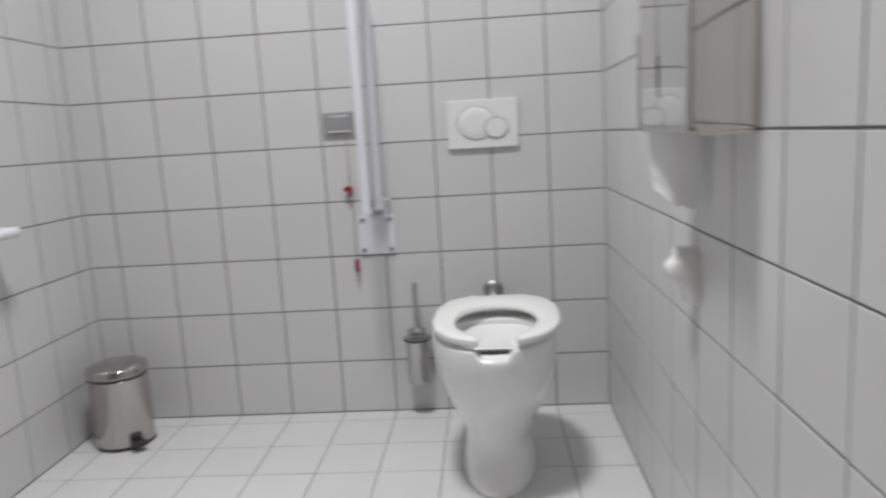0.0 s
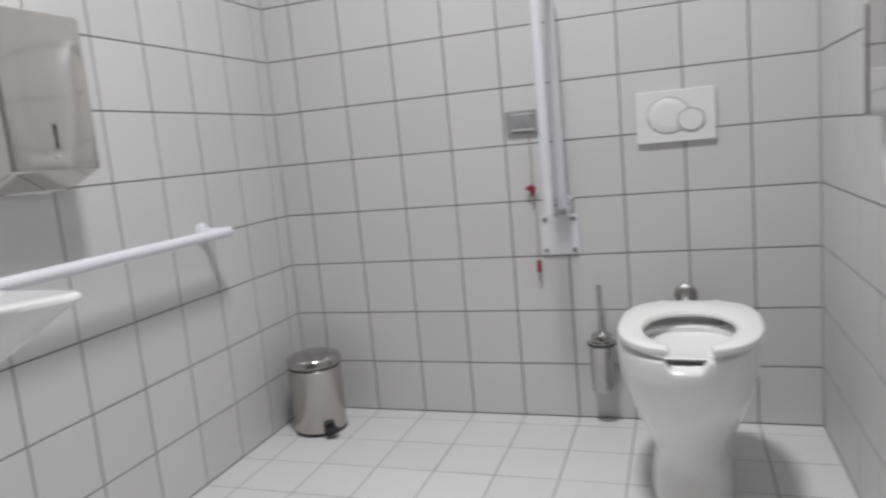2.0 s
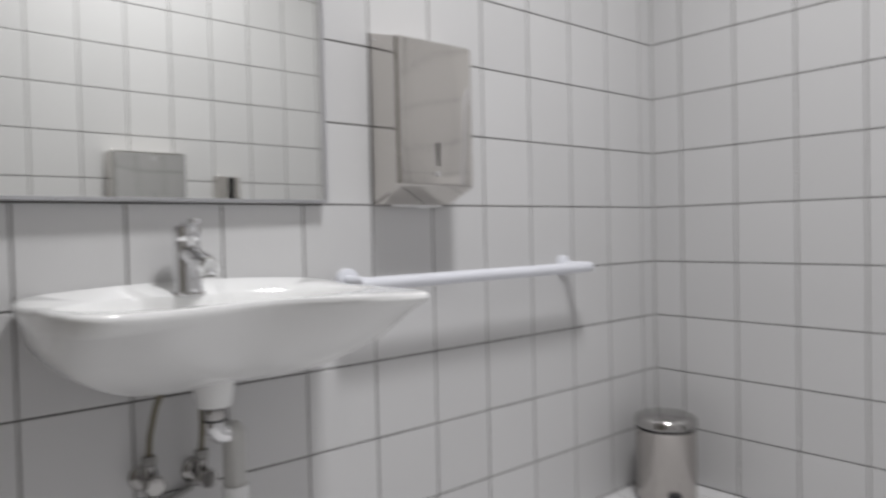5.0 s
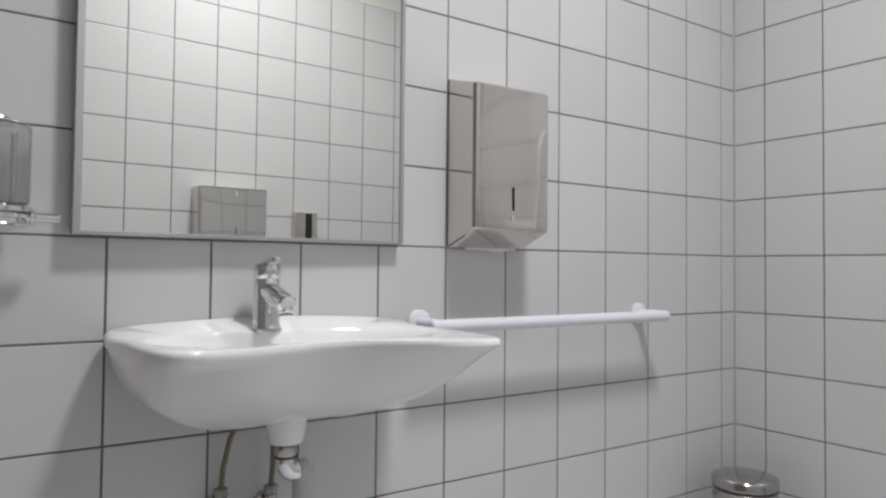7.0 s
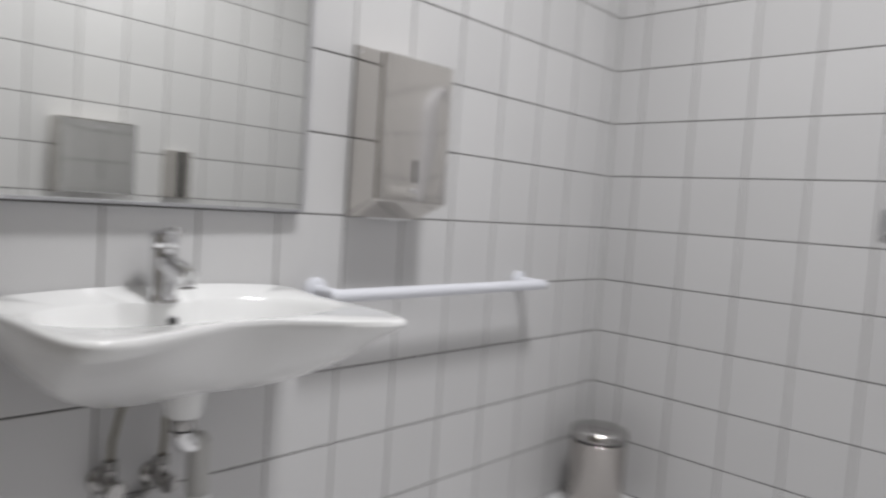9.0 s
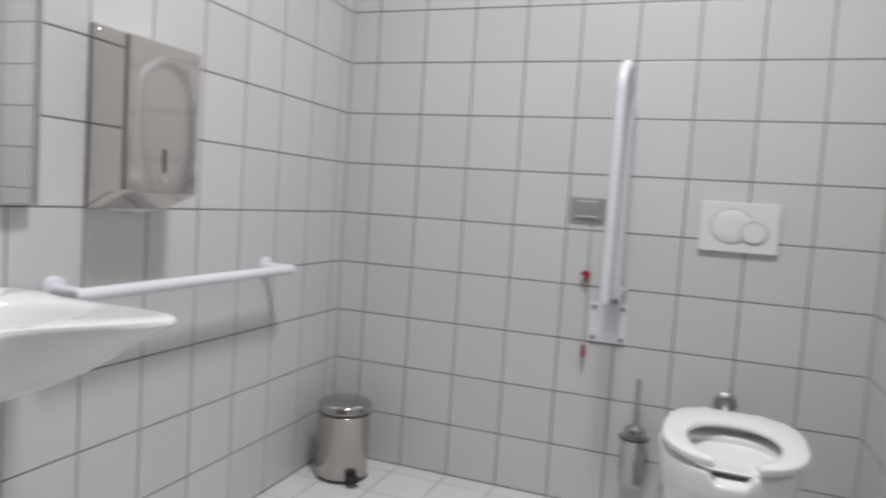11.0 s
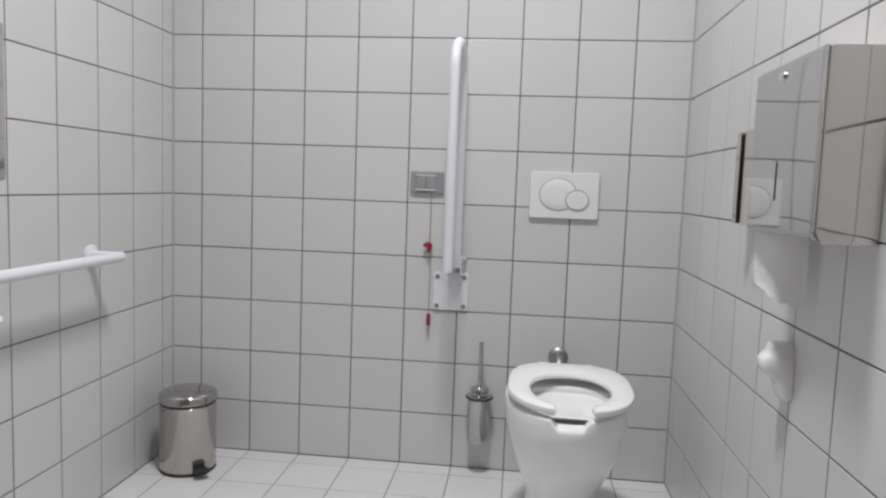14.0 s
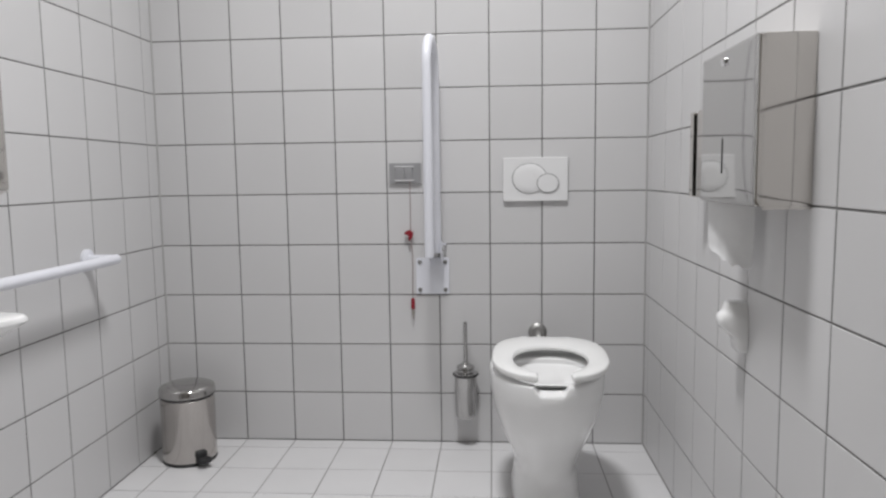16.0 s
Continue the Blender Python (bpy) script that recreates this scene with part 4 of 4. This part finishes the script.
def tissue_dispenser():
    """Wide steel tissue dispenser on the other side wall."""
    y0, y1, z0, z1 = -1.366, -1.042, 1.0, 1.316
    xw, xf = XR - 0.0005, 0.690
    d = thing("tissue_dispenser", "polished steel folded-tissue dispenser on the side wall", "dispenser", (XR, (y0 + y1) / 2, z0))
    c = 0.009
    def ring(z, x, ins=0.0):
        return [(xw, y0 + ins, z), (x + c, y0 + ins, z), (x + c * 0.3, y0 + c * 0.3 + ins, z), (x, y0 + c + ins, z), (x - 0.0003, y0 * 0.7 + y1 * 0.3, z), (x - 0.0004, (y0 + y1) / 2, z), (x - 0.0003, y0 * 0.3 + y1 * 0.7, z), (x, y1 - c - ins, z), (x + c * 0.3, y1 - c * 0.3 - ins, z), (x + c, y1 - ins, z), (xw, y1 - ins, z)]
    bm = loft([ring(z0, xf + 0.012, 0.004), ring(z0 + 0.001, xf + 0.006, 0.001), ring(z0 + 0.012, xf), ring(z0 + 0.06, xf - 0.0003), ring(z0 + 0.11, xf - 0.0005), ring(z0 + 0.16, xf - 0.0006), ring(z0 + 0.21, xf - 0.0005), ring(z0 + 0.26, xf - 0.0003), ring(z1 - 0.004, xf), ring(z1, xf + 0.005, 0.003)], True, True)
    housing = even_shading(hang("housing", bm, STEEL, d, "polished steel cover"))
    ym = (y0 + y1) / 2

    def door_mesh(n=26):
        """The door's front: rounded round its edge, bent back a little along the near upright."""
        w, h, r = y1 - y0 - 0.002, z1 - z0 - 0.002, 0.005
        steps = [0.0, 0.012, 0.03] + [0.03 + 0.94 * k / n for k in range(1, n)] + [0.97, 0.988, 1.0]
        bm = bmesh.new()
        grid = []
        for u in steps:
            row = []
            for v in steps:
                edge = min(u * w, (1 - u) * w, v * h, (1 - v) * h)
                lip = 0.003 * math.sqrt(max(0.0, 1 - (1 - min(1, edge / r)) ** 2))
                bend = 0.0013 * max(0.0, (0.45 - u) / 0.45) ** 2 * (1 - (2 * v - 1) ** 2)
                row.append(bm.verts.new((xf + 0.001 - lip + bend, y0 + 0.001 + w * u, z0 + 0.001 + h * v)))
            grid.append(row)
        for a, b in zip(grid, grid[1:]):
            for k in range(len(steps) - 1):
                bm.faces.new((a[k], b[k], b[k + 1], a[k + 1]))
        m = len(steps) - 1
        loop = [grid[k][0] for k in range(m)] + [grid[m][k] for k in range(m)] + [grid[m - k][m] for k in range(m)] + [grid[0][m - k] for k in range(m)]
        rear = [bm.verts.new((xf + 0.004, p.co.y, p.co.z)) for p in loop]
        for k in range(len(loop)):
            bm.faces.new((loop[k - 1], loop[k], rear[k], rear[k - 1]))
        bm.faces.new(rear)
        return bm

    # Same steel as the housing; its greyer reflection is put into the colour.
    hang("door", door_mesh(), GRAZING_STEEL, housing, "steel front door in the neutral tone of its grazing reflection")
    xf -= 0.0012
    hang("lock", lathe([(0, 0), (0.0095, 0), (0.0095, 0.003), (0.0065, 0.006), (0, 0.0065)], along((xf - 0.001, ym + 0.012, 1.29), (-1, ym + 0.012, 1.29)), 20), CHROME, housing, "round chrome lock")
    hang("sight_slot", box((xf - 0.0022, ym + 0.0105, 1.062), (xf - 0.0006, ym + 0.0135, 1.134), 0.0006, 1), DARK, housing, "narrow dark level slot", False)
    hang("bottom_lip", box((xf + 0.02, y0 + 0.002, z0 - 0.006), (xw, y0 + 0.006, z0 + 0.004)), STEEL, housing, "folded lower lip", False)
    return d


tissue_dispenser()


def hanging_tissue(u, v):
    """Sheet that hangs out under the tissue dispenser, set askew to the front: torn lower edge, soft folds."""
    w = u * u * (3 - 2 * u)
    x = 0.705 + 0.066 * (0.5 * u + 0.5 * w)
    y = -1.052 - 0.105 * (1 - (1 - u) ** 2)
    low = 0.889 - 0.036 * math.sin(math.pi * min(1, u * 0.72) ** 1.3) + 0.035 * max(0, u - 0.8) * 5 * max(0, u - 0.8) * 5 + 0.006 * noise.noise((u * 11.0, 1.3, 2.0))
    z = 1.003 + (low - 1.003) * v
    fold = 0.004 * math.sin(u * 8.5 + v * 1.2) + 0.003 * noise.noise((u * 6, v * 5, 9.1))
    return (x + fold * v, y + 0.006 * v * noise.noise((u * 3, v * 2, 5.5)), z)


tissue = thing("hanging_tissue", "white tissue sheet hanging out of the dispenser, torn edge", "tissue", (0.735, -1.1, 0.85))
hang("ply", sheet(hanging_tissue, 30, 16), PAPER, tissue)


def slot_dispenser():
    """Small upright steel dispenser with a dark slot."""
    y0, y1, z0, z1, xf = -0.868, -0.748, 1.0, 1.224, 0.745
    d = thing("bag_dispenser", "small upright steel bag dispenser with dark slot", "dispenser", (XR, (y0 + y1) / 2, z0))
    xw = XR - 0.0005
    s0, s1 = -0.812, -0.776
    hang("housing", merge(box((xf, y0, z0), (xw, s0, z1), 0.0007, 1), box((xf, s1, z0), (xw, y1, z1), 0.0007, 1), box((xf + 0.022, s0 + 0.0002, z0 + 0.001), (xw, s1 - 0.0002, z1 - 0.001))), STEEL, d, "polished steel case")
    hang("slot", box((xf + 0.018, s0 + 0.0004, z0 + 0.002), (xf + 0.0215, s1 - 0.0004, z1 - 0.002)), DARK, d, "dark pull slot", False)
    return d


slot_dispenser()

# ---- white hook ----
hook = thing("wall_hook", "rounded white plastic hook on the tiled wall", "hook", (XR, -1.036, 0.65))
HY = -1.047
body = []
for z, dx, hw in ((0.644, 0.012, 0.022), (0.646, 0.018, 0.026), (0.652, 0.022, 0.029), (0.670, 0.025, 0.030), (0.682, 0.030, 0.030), (0.692, 0.043, 0.030), (0.700, 0.053, 0.030), (0.710, 0.060, 0.030), (0.722, 0.062, 0.029), (0.731, 0.060, 0.028), (0.738, 0.054, 0.026), (0.743, 0.049, 0.023), (0.752, 0.047, 0.021), (0.760, 0.045, 0.0195), (0.764, 0.041, 0.017), (0.7655, 0.034, 0.011)):
    ring = []
    for k in range(40):
        c, q = math.cos(2 * math.pi * k / 40), math.sin(2 * math.pi * k / 40)
        ring.append((XR - 0.0005 - dx * max(0.0, q) ** 0.42, HY + hw * math.copysign(abs(c) ** 0.5, c), z))
    body.append(ring)
hang("body", loft(body, True, True), CERAMIC, hook, "rounded white body bulging out above, with a narrow top")


# ---- tiles ----
def tile_mesh(name, w, h, t, mat, e=0.0012):
    """A tile w by h, its face at z = 0, eased edges, t thick."""
    bm = bmesh.new()
    rings = []
    for ins, z in ((0, -t), (0, -e), (e * 0.35, -e * 0.3), (e * 1.3, 0)):
        rings.append([bm.verts.new((sx * (w / 2 - ins), sy * (h / 2 - ins), z)) for sx, sy in ((-1, -1), (1, -1), (1, 1), (-1, 1))])
    for a, b in zip(rings, rings[1:]):
        for k in range(4):
            bm.faces.new((a[k], a[(k + 1) % 4], b[(k + 1) % 4], b[k]))
    bm.faces.new(rings[-1])
    return mesh_from(bm, name, mat)


tile_cache = {}
rnd = random.Random(7)


def lay(parent, lines_u, lines_v, place, mat, joint, wobble=0.0003):
    """Tiles between the joint lines; place(u, v) gives the pose of a tile's middle."""
    for u0, u1 in zip(lines_u, lines_u[1:]):
        for v0, v1 in zip(lines_v, lines_v[1:]):
            w, h = round(u1 - u0 - joint, 4), round(v1 - v0 - joint, 4)
            if w < 0.006 or h < 0.006:
                continue
            key = (w, h, mat.name)
            if key not in tile_cache:
                tile_cache[key] = tile_mesh("tile", w, h, 0.004, mat)
            ob = new("tile", tile_cache[key])
            ob.parent = parent
            tip = pose(0, 0, -abs(rnd.gauss(0, wobble)), rnd.gauss(0, 0.12), rnd.gauss(0, 0.12), 0)
            ob.matrix_basis = place((u0 + u1) / 2, (v0 + v1) / 2) @ tip


def lines(start, step, lo, hi):
    out = [lo]
    k = math.ceil((lo - start) / step - 1e-6)
    while start + k * step < hi - 1e-4:
        if start + k * step > lo + 1e-4:
            out.append(round(start + k * step, 4))
        k += 1
    return out + [hi]


ROWS_Z = lines(0, 0.2, 0.0, TILED)
J = 0.0042
lay(back, lines(0, 0.2, XL, XR), ROWS_Z, lambda u, v: pose(u, YB, v, 90, 0, 0), WALL_TILE, J)
lay(left, lines(-0.077, 0.1985, YF - 0.018, YB), ROWS_Z, lambda u, v: pose(XL, u, v, 90, 0, 90), WALL_TILE, J)
lay(right, lines(-0.058, 0.2, YF - 0.018, YB), ROWS_Z, lambda u, v: pose(XR, u, v, 90, 0, -90), WALL_TILE, J)
lay(floor, lines(0, 0.2, XL, XR), lines(-0.08, 0.2, YF - 0.018, YB), lambda u, v: pose(u, v, 0), FLOOR_TILE, 0.004)
